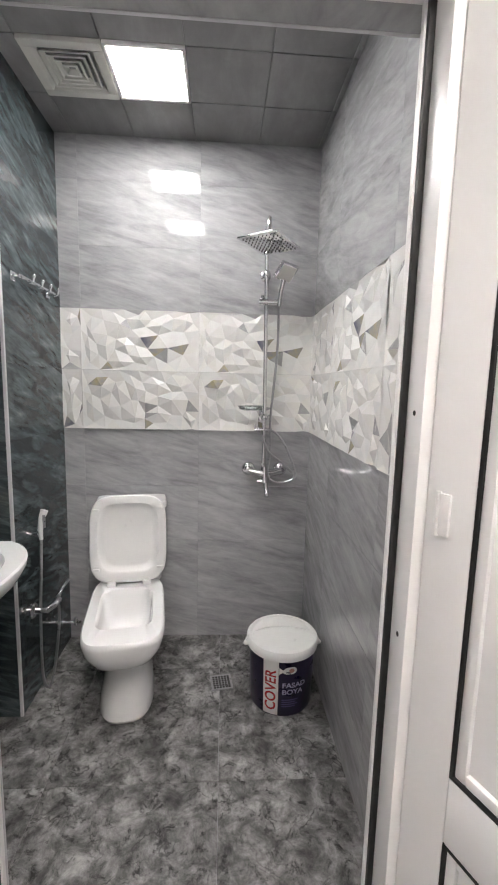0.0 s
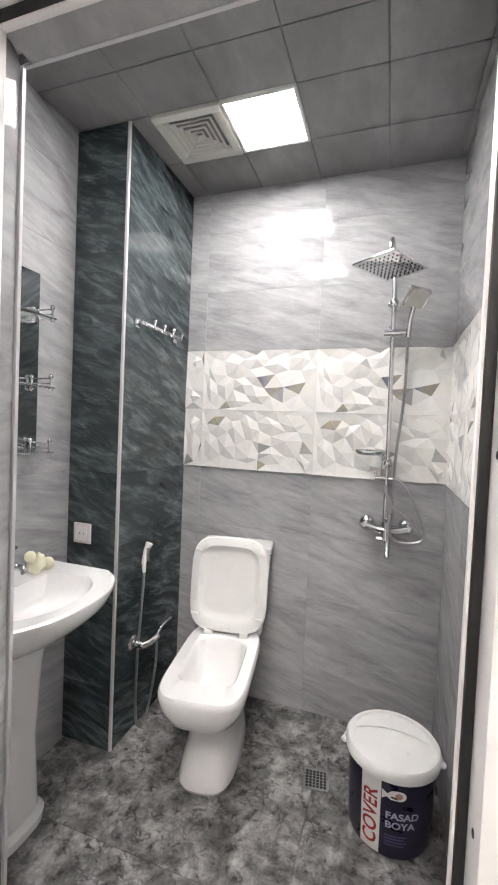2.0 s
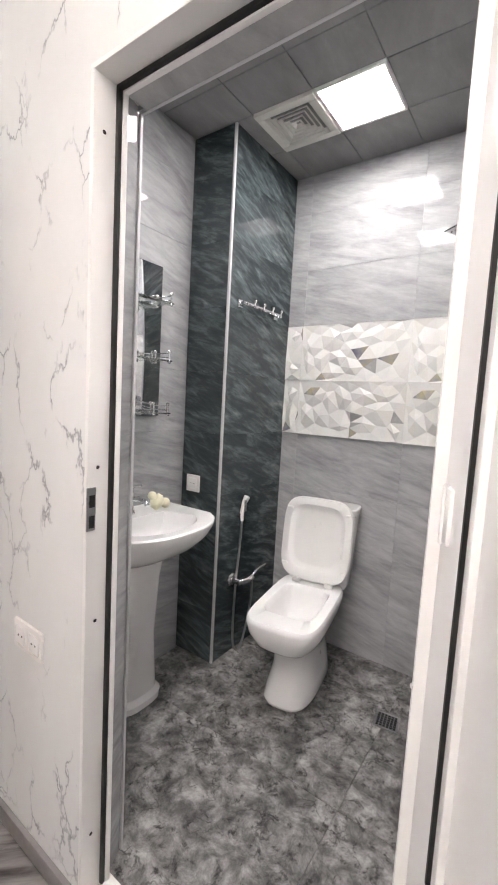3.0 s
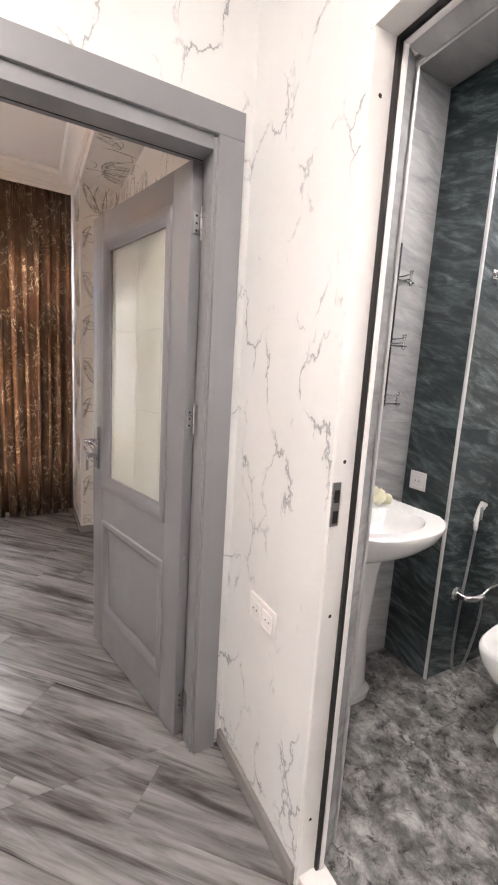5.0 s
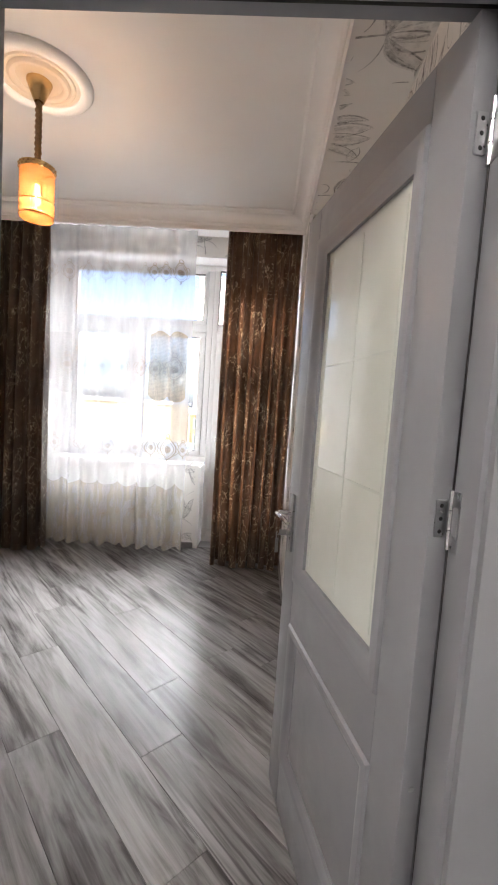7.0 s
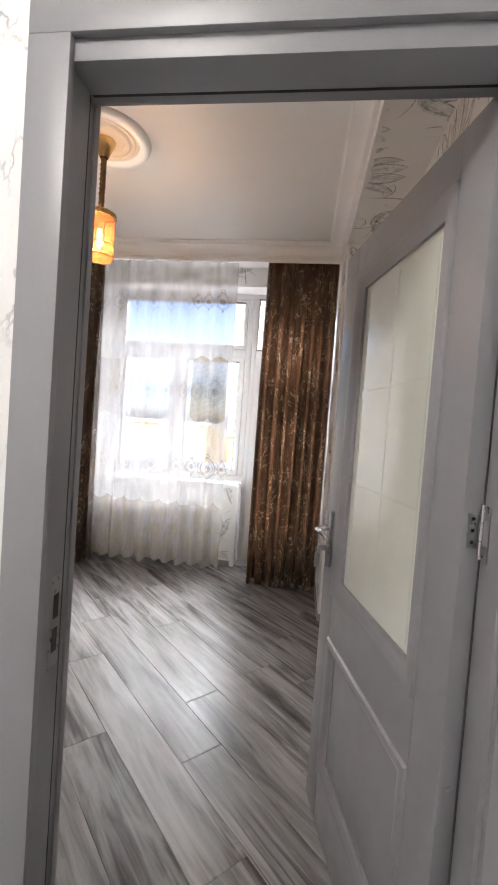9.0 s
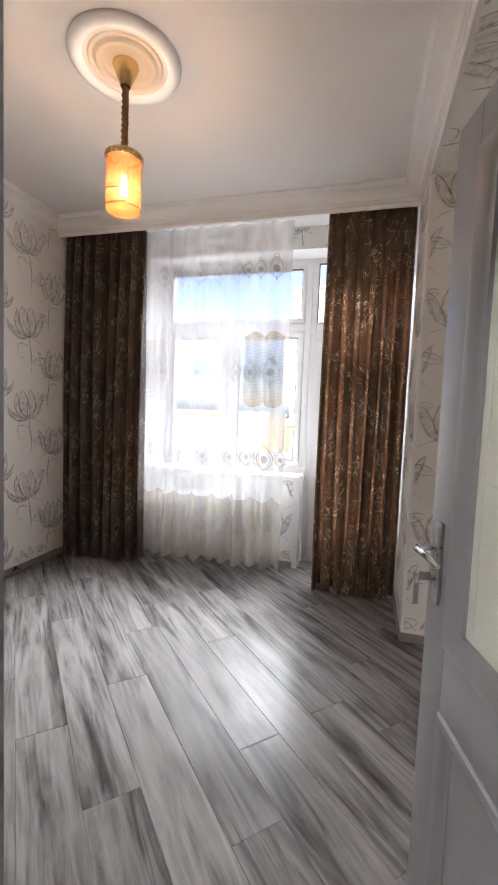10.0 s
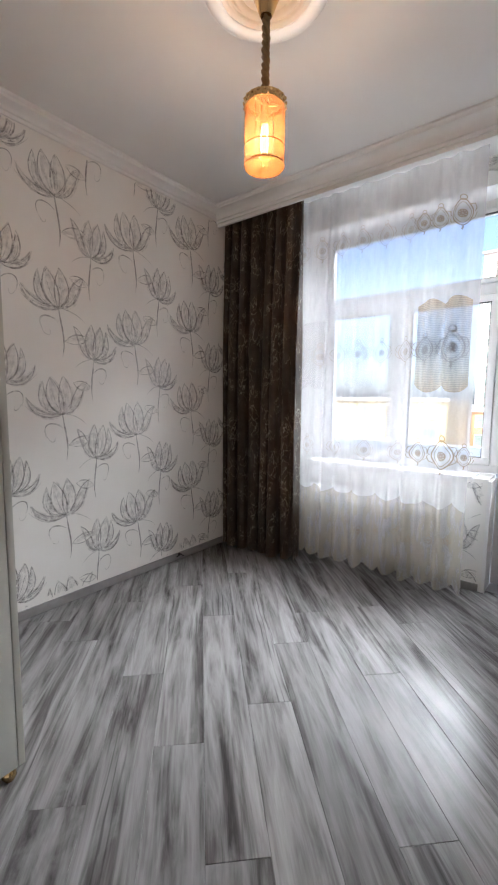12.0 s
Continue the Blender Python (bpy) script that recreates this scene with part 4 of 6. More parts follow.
def mirror_shelf():
    t = thing("mirror_shelf", "tall mirror with three glass shelves and chrome rails", "mirror shelf", (BLEFT, 1.2, 1.27))
    part("mirror", box(bmesh.new(), BLEFT + 0.001, 0.95, 1.275, BLEFT + 0.007, 1.475, 1.955, 0.002), M["mirror"], t, "silvered mirror")
    for z in (1.30, 1.535, 1.785):
        s = part("shelf", box(bmesh.new(), BLEFT + 0.0075, 0.97, z - 0.012, BLEFT + 0.11, 1.455, z - 0.006, 0.002), M["shelf_glass"], t, "clear glass shelf")
        for y in (0.985, 1.44):
            bm = bmesh.new()
            for dz in (0.012, 0.03):
                tube(bm, [(BLEFT + 0.007, y, z + dz - 0.006), (BLEFT + 0.105, y, z + dz - 0.006)], 0.0028, 8)
            part("rail", bm, M["chrome"], s)
            for x in (BLEFT + 0.014, BLEFT + 0.103):
                bm = tube(bmesh.new(), [(x, y, z - 0.012), (x, y, z + 0.03)], 0.0042, 10)
                ball(bm, (x, y, z + 0.032), 0.0085)
                ball(bm, (x, y, z - 0.014), 0.0085)
                part("post", bm, M["chrome"], s)


mirror_shelf()


def hook_rail():
    t = thing("hook_rail", "chrome and clear towel hook rail on dark tiles", "towel rail", (COLX, 1.9, 1.83))
    part("bar", box(bmesh.new(), COLX + 0.03, 1.735, 1.822, COLX + 0.038, 2.08, 1.838, 0.003), M["chrome"], t)
    for y in (1.745, 2.065):
        bm = box(bmesh.new(), COLX + 0.0005, y - 0.018, 1.812, COLX + 0.008, y + 0.018, 1.848, 0.003)
        tube(bm, [(COLX + 0.006, y, 1.83), (COLX + 0.034, y, 1.83)], 0.009, 12)
        part("mount", bm, M["chrome"], t)
    for y in (1.78, 1.86, 1.94, 2.02):
        bm = tube(bmesh.new(), [(COLX + 0.038, y, 1.828), (COLX + 0.052, y, 1.815), (COLX + 0.066, y, 1.82), (COLX + 0.07, y, 1.838)], 0.0045, 8)
        ball(bm, (COLX + 0.07, y, 1.842), 0.008)
        part("hook", bm, M["chrome"], t)


hook_rail()


def bidet_spray():
    t = thing("bidet_spray", "chrome hand bidet spray with hose and mixer", "bidet spray", (COLX, 1.8, 0.45))
    X = COLX
    hold = part("holder", tube(bmesh.new(), [(X, 1.80, 0.785), (X + 0.03, 1.80, 0.785), (X + 0.04, 1.80, 0.795)], 0.011, 12), M["chrome"], t)
    bm = tube(bmesh.new(), [(X + 0.045, 1.80, 0.76), (X + 0.042, 1.80, 0.80), (X + 0.045, 1.812, 0.85), (X + 0.055, 1.82, 0.885)], 0.012, 12, True, [0.008, 0.011, 0.013, 0.016])
    part("spray_head", bm, M["white_plastic"], t, "white and chrome spray head")
    part("trigger", box(bmesh.new(), X + 0.052, 1.80, 0.81, X + 0.062, 1.812, 0.868, 0.003), M["steel"], t)
    bm = lathe(bmesh.new(), [(0.034, 0), (0.034, 0.006), (0.028, 0.012), (0.02, 0.014)], sides=20, m=pose(X, 1.79, 0.44, 0, 90))
    tube(bm, [(X, 1.79, 0.44), (X + 0.06, 1.79, 0.44), (X + 0.075, 1.82, 0.445), (X + 0.08, 1.87, 0.45)], 0.016, 14)
    body = part("mixer", bm, M["chrome"], t)
    part("lever", tube(bmesh.new(), [(X + 0.08, 1.87, 0.46), (X + 0.085, 1.9, 0.485), (X + 0.09, 1.97, 0.495)], 0.007), M["chrome"], body)
    pts = [(X + 0.045, 1.80, 0.76), (X + 0.04, 1.795, 0.6), (X + 0.035, 1.785, 0.4), (X + 0.035, 1.78, 0.2), (X + 0.04, 1.785, 0.1), (X + 0.05, 1.805, 0.065), (X + 0.06, 1.83, 0.1), (X + 0.072, 1.855, 0.22), (X + 0.08, 1.868, 0.34), (X + 0.08, 1.87, 0.44)]
    part("hose", tube(bmesh.new(), smooth_path(pts, 6), 0.006, 8), M["steel"], t, "ribbed steel hose")


def smooth_path(pts, n):
    """Points on a curve through pts."""
    pts = [Vector(p) for p in pts]
    out = []
    for i in range(len(pts) - 1):
        a, b, c, d = pts[max(i - 1, 0)], pts[i], pts[i + 1], pts[min(i + 2, len(pts) - 1)]
        for k in range(n):
            s = k / n
            out.append(0.5 * ((2 * b) + (c - a) * s + (2 * a - 5 * b + 4 * c - d) * s * s + (3 * b - a - 3 * c + d) * s ** 3))
    return out + [pts[-1]]


bidet_spray()


def shower():
    t = thing("shower_set", "chrome shower column with square rain head and hand shower", "shower", (0.235, BACK, 0.95))
    Y = BACK - 0.055
    px = lambda z: 0.232 - 0.012 * (z - 1.0)
    bm = tube(bmesh.new(), smooth_path([(px(0.98), Y, 0.98), (px(1.5), Y, 1.5), (px(2.02), Y, 2.02), (0.212, Y - 0.015, 2.1), (0.208, Y - 0.09, 2.162), (0.205, Y - 0.2, 2.165), (0.203, 1.91, 2.14), (0.202, 1.895, 2.08), (0.202, 1.892, 2.05)], 6), 0.0105, 14)
    part("riser_pipe", bm, M["chrome"], t)
    hm = pose(0.202, 1.892, 2.04, 2, 5, 50)
    head = part("rain_head", box(bmesh.new(), -0.1, -0.1, -0.004, 0.1, 0.1, 0.004, 0.003, hm), M["chrome"], t, "square chrome rain shower head")
    nz = bmesh.new()
    for i in range(9):
        for j in range(9):
            lathe(nz, [(0.0032, 0.0), (0.0025, -0.003), (0.0, -0.0035)], (-0.08 + 0.02 * i, -0.08 + 0.02 * j, -0.004), 6)
    bmesh.ops.transform(nz, matrix=hm, verts=nz.verts)
    tagged(part("nozzles", nz, M["rubber"], head), kind="stuff")
    part("head_joint", ball(bmesh.new(), (0.202, 1.892, 2.055), 0.016), M["chrome"], head)
    for z in (1.985, 1.28):
        bm = lathe(bmesh.new(), [(0.026, 0), (0.026, 0.01), (0.016, 0.016), (0.014, 0.055)], sides=18, m=pose(px(z), BACK, z, 90))
        ball(bm, (px(z), Y, z), 0.02, 14)
        part("wall_bracket", bm, M["chrome"], t)
    bm = tube(bmesh.new(), [(px(1.85) - 0.035, Y - 0.005, 1.85), (px(1.85) + 0.075, Y - 0.012, 1.85)], 0.016, 14)
    tube(bm, [(px(1.85) - 0.02, Y, 1.86), (px(1.85) - 0.02, Y, 1.882)], 0.008)
    slide = part("slider", bm, M["chrome"], t)
    hx = px(1.85) + 0.062
    bm = tube(bmesh.new(), [(hx, Y - 0.02, 1.83), (hx + 0.006, Y - 0.03, 1.9), (hx + 0.016, Y - 0.045, 1.95)], 0.011, 12)
    hand = part("hand_shower", bm, M["chrome"], t)
    m = pose(hx + 0.025, Y - 0.055, 1.985, 48, 10, 22)
    part("spray_face", box(bmesh.new(), -0.045, -0.012, -0.045, 0.045, 0.012, 0.045, 0.006, m), M["chrome"], hand, "square chrome spray face")
    part("spray_plate", box(bmesh.new(), -0.038, -0.0145, -0.038, 0.038, -0.0115, 0.038, 0.002, m), M["vent"], hand, "pale nozzle plate")
    # soap dish
    bm = bmesh.new()
    loft(bm, [squircle(px(1.3) - 0.075, Y - 0.03, a, b, z, 3, 24) for z, a, b in ((1.315, 0.04, 0.03), (1.32, 0.055, 0.042), (1.335, 0.064, 0.05), (1.338, 0.062, 0.048), (1.326, 0.05, 0.038), (1.323, 0.03, 0.02))])
    tube(bm, [(px(1.3) - 0.02, Y - 0.02, 1.318), (px(1.3), Y, 1.3)], 0.006)
    part("soap_dish", bm, M["shelf_glass"], t, "clear plastic soap dish")
    # diverter and bath mixer
    bm = tube(bmesh.new(), [(px(1.215) - 0.05, Y, 1.215), (px(1.215) + 0.04, Y, 1.215)], 0.0095, 12)
    tube(bm, [(px(1.215) - 0.045, Y, 1.215), (px(1.215) - 0.05, Y, 1.24)], 0.005)
    part("diverter", bm, M["chrome"], t)
    bm = tube(bmesh.new(), [(0.155, Y, 1.0), (0.195, Y - 0.006, 0.99), (0.24, Y - 0.01, 0.985), (0.285, Y - 0.006, 0.99), (0.325, Y, 1.0)], 0.019, 14)
    tube(bm, [(0.238, Y - 0.005, 1.02), (0.24, Y - 0.015, 0.94)], 0.02, 14)
    for x in (0.155, 0.325):
        lathe(bm, [(0.036, 0), (0.036, 0.008), (0.03, 0.018), (0.018, 0.024), (0.016, 0.05)], sides=20, m=pose(x, BACK, 1.0, 90))
    mixer = part("mixer", bm, M["chrome"], t)
    part("mixer_lever", tube(bmesh.new(), [(0.24, Y - 0.01, 1.02), (0.235, Y - 0.05, 1.04), (0.215, Y - 0.1, 1.05)], 0.006), M["chrome"], mixer)
    bm = tube(bmesh.new(), [(0.243, Y - 0.012, 0.95), (0.246, Y - 0.03, 0.91), (0.247, Y - 0.06, 0.875)], 0.012, 12)
    tube(bm, [(0.2, Y - 0.01, 0.945), (0.246, Y - 0.02, 0.945)], 0.009, 10)
    part("spout", bm, M["chrome"], mixer)
    pts = [(hx, Y - 0.02, 1.83), (hx + 0.0, Y - 0.008, 1.6), (hx - 0.022, Y - 0.006, 1.3), (0.262, Y - 0.01, 1.1), (0.25, Y - 0.022, 1.0), (0.27, Y - 0.035, 0.955), (0.33, Y - 0.04, 0.945), (0.385, Y - 0.04, 0.965), (0.39, Y - 0.035, 1.01), (0.345, Y - 0.03, 1.12), (0.3, Y - 0.02, 1.19), (px(1.2) + 0.03, Y - 0.004, 1.215)]
    part("hose", tube(bmesh.new(), smooth_path(pts, 7), 0.0065, 8), M["steel"], t, "ribbed steel shower hose")
    pts = [(px(1.2), Y, 1.205), (px(1.2) - 0.002, Y - 0.012, 1.16), (0.255, Y - 0.03, 1.1), (0.32, Y - 0.035, 1.05), (0.375, Y - 0.04, 1.0)]
    part("hose", tube(bmesh.new(), smooth_path(pts, 7), 0.006, 8), M["steel"], t, "ribbed steel shower hose")


shower()


def bucket():
    c, R0, R1, H = Vector((0.298, 1.762, BF)), 0.137, 0.146, 0.30
    t = thing("paint_bucket", "white paint bucket with dark violet label and closed lid", "bucket", c)
    rad = lambda z: R0 + (R1 - R0) * z / H
    bm = lathe(bmesh.new(), [(0.0, 0.004), (R0 - 0.006, 0.004), (R0 - 0.002, 0.0), (R0, 0.006), (rad(0.29), 0.29), (rad(0.29) - 0.004, 0.3)], c, 48)
    body = part("tub", bm, M["violet"], t, "dark violet printed tub")
    bm = lathe(bmesh.new(), [(R1 + 0.003, 0.283), (R1 + 0.011, 0.285), (R1 + 0.013, 0.296), (R1 + 0.012, 0.318), (R1 + 0.006, 0.326), (R1 - 0.006, 0.327), (R1 - 0.011, 0.321), (0.0, 0.321)], c, 56)
    part("lid", bm, M["white_plastic"], t, "white plastic lid")
    pts = [c + Vector((math.cos(a) * 0.166, math.sin(a) * 0.05 - 0.012, 0.29 + 0.045 * abs(math.sin(a)))) for a in (k * math.pi / 14 for k in range(15))]
    hd = part("handle", tube(bmesh.new(), pts, 0.0032, 8), M["white_plastic"], t, "white wire handle lying on the lid")
    for s in (-1, 1):
        part("handle_lug", ball(bmesh.new(), c + Vector((s * 0.163, -0.012, 0.285)), 0.012, 10), M["white_plastic"], hd)

    def wrapped(name, bm, mat_, off, label=""):
        """Lays flat work (x along the rim, y up) round the tub, from the side that faces the door."""
        for v in bm.verts:
            a = -math.pi / 2 + v.co.x / R0
            r = rad(v.co.y) + off + v.co.z
            v.co = c + Vector((r * math.cos(a), r * math.sin(a), v.co.y))
        return part(name, bm, mat_, t, label)

    def patch(x0, y0, x1, y1, n=10):
        bm = bmesh.new()
        g = [[bm.verts.new((x0 + (x1 - x0) * i / n, y, 0)) for y in (y0, y1)] for i in range(n + 1)]
        for a, b in zip(g, g[1:]):
            bm.faces.new((a[0], b[0], b[1], a[1]))
        return bm

    def words(text, size, x, y, turn=0, bold=0.0):
        cu = bpy.data.curves.new("words", "FONT")
        cu.body, cu.size, cu.align_x, cu.offset = text, size, "LEFT", bold
        o = new("words", cu)
        me = bpy.data.meshes.new_from_object(o.evaluated_get(bpy.context.evaluated_depsgraph_get()))
        bpy.data.objects.remove(o)
        bm = bmesh.new()
        bm.from_mesh(me)
        bmesh.ops.transform(bm, matrix=pose(x, y, 0, 0, 0, turn), verts=bm.verts)
        return bm
    wrapped("label_stripe", patch(-0.095, 0.006, -0.03, 0.28), M["label_white"], 0.0012, "white label stripe")
    wrapped("lettering", words("COVER", 0.063, -0.041, 0.03, 90, 0.0012), M["red"], 0.004, "red lettering")
    wrapped("lettering", words("FASAD", 0.034, -0.015, 0.15, 0, 0.0009), M["pale_text"], 0.003, "pale lettering")
    wrapped("lettering", words("BOYA", 0.034, -0.015, 0.116, 0, 0.0009), M["pale_text"], 0.003, "pale lettering")
    # printed badge: a pale shield with a notch and a reddish disc
    bm = bmesh.new()
    top = [(-0.028, 0.25), (-0.012, 0.238), (0.002, 0.252), (0.02, 0.254)] + [(0.026 + 0.018 * math.sin(k * 0.39), 0.236 + 0.018 * math.cos(k * 0.39)) for k in range(9)]
    bm.faces.new([bm.verts.new((x, y, 0)) for x, y in top + [(0.0, 0.218), (-0.014, 0.226), (-0.028, 0.214)]])
    badge = wrapped("badge", bm, M["label_white"], 0.0015, "white shield-shaped badge")
    bm = bmesh.new()
    bm.faces.new([bm.verts.new((0.022 + 0.011 * math.cos(k * 0.3927), 0.236 + 0.011 * math.sin(k * 0.3927), 0)) for k in range(16)])
    wrapped("badge_disc", bm, M["badge_red"], 0.0024, "dull red disc")
    bm = bmesh.new()
    for k in range(4):
        for v in (patch(-0.015, 0.05 + 0.011 * k, 0.045 + 0.01 * (k % 2), 0.056 + 0.011 * k, 6),):
            me = bpy.data.meshes.new("line")
            v.to_mesh(me)
            bm.from_mesh(me)
    wrapped("small_print", bm, M["dim_text"], 0.0015, "rows of small print")
    t.matrix_world = t.matrix_world @ Matrix.Diagonal((1, 1, 0.92, 1))


bucket()


def floor_drain():
    t = thing("floor_drain", "small square steel floor drain", "drain", (0.029, 1.84, BF))
    c = (0.029, 1.84)
    m = pose(*c, BF, 0, 0, 8)
    part("frame", box(bmesh.new(), -0.05, -0.05, 0.0, 0.05, 0.05, 0.003, 0.001, m), M["steel"], t)
    bm = bmesh.new()
    for i in range(6):
        for j in range(6):
            box(bm, -0.04 + 0.0138 * i, -0.04 + 0.0138 * j, 0.0031, -0.03 + 0.0138 * i, -0.03 + 0.0138 * j, 0.0036)
    bmesh.ops.transform(bm, matrix=m, verts=bm.verts)
    tagged(part("slots", bm, M["black"], t), kind="stuff")


floor_drain()


def ceiling_vent():
    x0, y0, x1, y1, z = -0.713, 1.662, -0.427, 1.948, BCEIL
    t = thing("ceiling_vent", "ivory plastic ceiling air vent with slanted slats", "vent", ((x0 + x1) / 2, (y0 + y1) / 2, z))
    cx, cy = (x0 + x1) / 2, (y0 + y1) / 2
    part("backing", box(bmesh.new(), x0 + 0.01, y0 + 0.01, z + 0.012, x1 - 0.01, y1 - 0.01, z + 0.016), M["black"], t)
    bm = bmesh.new()
    for b in ((x0, y0, x1, y0 + 0.035), (x0, y1 - 0.035, x1, y1), (x0, y0 + 0.035, x0 + 0.035, y1 - 0.035), (x1 - 0.035, y0 + 0.035, x1, y1 - 0.035)):
        box(bm, b[0], b[1], z - 0.012, b[2], b[3], z + 0.012, 0.004)
    part("frame", bm, M["vent"], t)
    for k in range(5):
        r0 = 0.105 - 0.021 * k
        for a in range(4):
            bm = bmesh.new()
            q = [(-r0, -r0), (r0, -r0), (r0 - 0.006, -r0 + 0.006), (-r0 + 0.006, -r0 + 0.006)]
            v = [bm.verts.new((x, y, h)) for h in (-0.009, 0.01) for x, y in [(a_ * g, b_ * g) for a_, b_ in q for g in ((1.0 + 0.008 / r0 if h < 0 else 1.0 - 0.009 / r0),)]]
            for f in ((0, 1, 2, 3), (7, 6, 5, 4), (0, 4, 5, 1), (1, 5, 6, 2), (2, 6, 7, 3), (3, 7, 4, 0)):
                bm.faces.new([v[i] for i in f])
            bmesh.ops.transform(bm, matrix=pose(cx, cy, z, 0, 0, 90 * a) @ pose(0, 0, 0), verts=bm.verts)
            part("slat", bm, M["vent"], t)


ceiling_vent()
# metal strip on the column's corner
tagged(solid("trim_column_edge", box(bmesh.new(), COLX - 0.009, COLY - 0.003, 0.04, COLX + 0.003, COLY + 0.009, BCEIL, 0.003), M["alu"], "pale metal tile edge strip", "trim"), kind="structure")


# ---- the room ----
def pendant():
    c = (-2.412, -0.963)
    t = thing("pendant_lamp", "gold pendant lamp with amber crystal shade, switched on", "lamp", (*c, CEIL))
    part("canopy", lathe(bmesh.new(), [(0.0, 0.0), (0.058, 0.0), (0.058, -0.006), (0.026, -0.085), (0.022, -0.092), (0.0, -0.092)], (*c, CEIL - 0.018), 32), M["gold"], t)
    bm = bmesh.new()
    for k in range(3):
        tube(bm, [(c[0] + 0.0085 * math.cos(a * 1.05 + k * 2.094), c[1] + 0.0085 * math.sin(a * 1.05 + k * 2.094), 2.79 - 0.31 * a / 24) for a in range(25)], 0.0085 + 0.0012 * (k == 1), 8)
    part("cord", bm, plain("gold_brown_cord", (0.2, 0.12, 0.05), 0.6, 0.2, 60.0), t, "twisted gold-brown cloth cord")
    R, Z0, Z1 = 0.078, 2.245, 2.492
    shade = part("shade_ring", lathe(bmesh.new(), [(R, Z1 - 0.03), (R + 0.004, Z1 - 0.028), (R + 0.004, Z1 - 0.002), (R, Z1), (R - 0.004, Z1 - 0.002), (R - 0.004, Z1 - 0.028), (R, Z1 - 0.03)], (*c, 0), 40, cap=False), M["gold"], t)
    # added plate, no part of the lamp: dims the glow on the ceiling rose
    part("glow_baffle", lathe(bmesh.new(), [(0.0, Z1 - 0.012), (0.064, Z1 - 0.012), (0.064, Z1 - 0.009), (0.0, Z1 - 0.009)], (*c, 0), 32), M["crystal"], t)
    for k in range(3):
        a = 2.094 * k
        part("spoke", tube(bmesh.new(), [(*c, Z1 - 0.02), (c[0] + R * math.cos(a), c[1] + R * math.sin(a), Z1 - 0.02)], 0.004, 8), M["gold"], t)
    for z in (Z0 + 0.07, Z0 + 0.005):
        part("shade_ring", lathe(bmesh.new(), [(R - 0.001, z), (R + 0.0025, z), (R + 0.0025, z + 0.0045), (R - 0.001, z + 0.0045), (R - 0.001, z)], (*c, 0), 40, cap=False), M["gold"], t)
    bar = mesh_of(box(bmesh.new(), -0.0095, -0.004, 0, 0.0095, 0.004, Z1 - 0.03 - Z0, 0.0025), "crystal", M["crystal"])
    for k in range(20):
        o = new("crystal", bar)
        o.parent, o.matrix_parent_inverse = t, t.matrix_world.inverted()
        a = 2 * math.pi * k / 20
        o.matrix_basis = pose(c[0] + (R - 0.003) * math.sin(a), c[1] - (R - 0.003) * math.cos(a), Z0, 0, 0, math.degrees(a))
    drop = mesh_of(tube(bmesh.new(), [(0.012, 0, -0.012), (0.04, 0, -0.007), (R - 0.006, 0, 0.002)], 0.006, 6, radii=[0.003, 0.006, 0.0075]), "bottom_crystal", M["crystal"])
    for k in range(24):
        o = new("bottom_crystal", drop)
        o.parent, o.matrix_parent_inverse = t, t.matrix_world.inverted()
        o.matrix_basis = pose(*c, Z0, 0, 0, 15 * k)
    part("finial", lathe(bmesh.new(), [(0.0, Z0 - 0.02), (0.014, Z0 - 0.017), (0.02, Z0 - 0.008), (0.012, Z0 - 0.002), (0.0, Z0)], (*c, 0), 16), M["crystal"], t)
    bm = bmesh.new()
    for k in range(40):
        a = 2 * math.pi * k / 40
        ball(bm, (c[0] + (R + 0.004) * math.cos(a), c[1] + (R + 0.004) * math.sin(a), Z1 - 0.008 - 0.012 * (k % 2)), 0.006, 6)
    part("beading", bm, M["gold"], t)
    part("bulb", lathe(bmesh.new(), [(0.0, 0.0), (0.012, 0.003), (0.018, 0.02), (0.017, 0.05), (0.012, 0.085), (0.011, 0.1), (0.0, 0.1)], (*c, 2.305), 20), M["bulb"], t, "glowing bulb")
    lamp("pendant_glow", "POINT", pose(*c, 2.335), BULB, (1.0, 0.93, 0.86), radius=0.028)
    part("socket", tube(bmesh.new(), [(*c, 2.404), (*c, 2.482)], 0.014, 14), M["gold"], t)
    rose = thing("ceiling_rose", "round white plaster ceiling rose above the lamp", "ceiling rose", (*c, CEIL))
    part("disc", lathe(bmesh.new(), [(0.0, -0.018), (0.06, -0.018), (0.075, -0.012), (0.1, -0.011), (0.17, -0.009), (0.2, -0.009), (0.2, 0.0), (0.0, 0.0)], (*c, CEIL), 64), M["plaster"], rose)
    for r0, r1, d in ((0.104, 0.142, 0.024), (0.148, 0.168, 0.016), (0.186, 0.248, 0.028)):
        w = r1 - r0
        part("ring", lathe(bmesh.new(), [(r0, 0.0), (r0, -0.5 * d), (r0 + 0.15 * w, -0.8 * d), (r0 + 0.4 * w, -d), (r0 + 0.65 * w, -d), (r0 + 0.85 * w, -0.75 * d), (r1, -0.3 * d), (r1, 0.0), (r0, 0.0)], (*c, CEIL), 64, cap=False), M["plaster"], rose)


pendant()


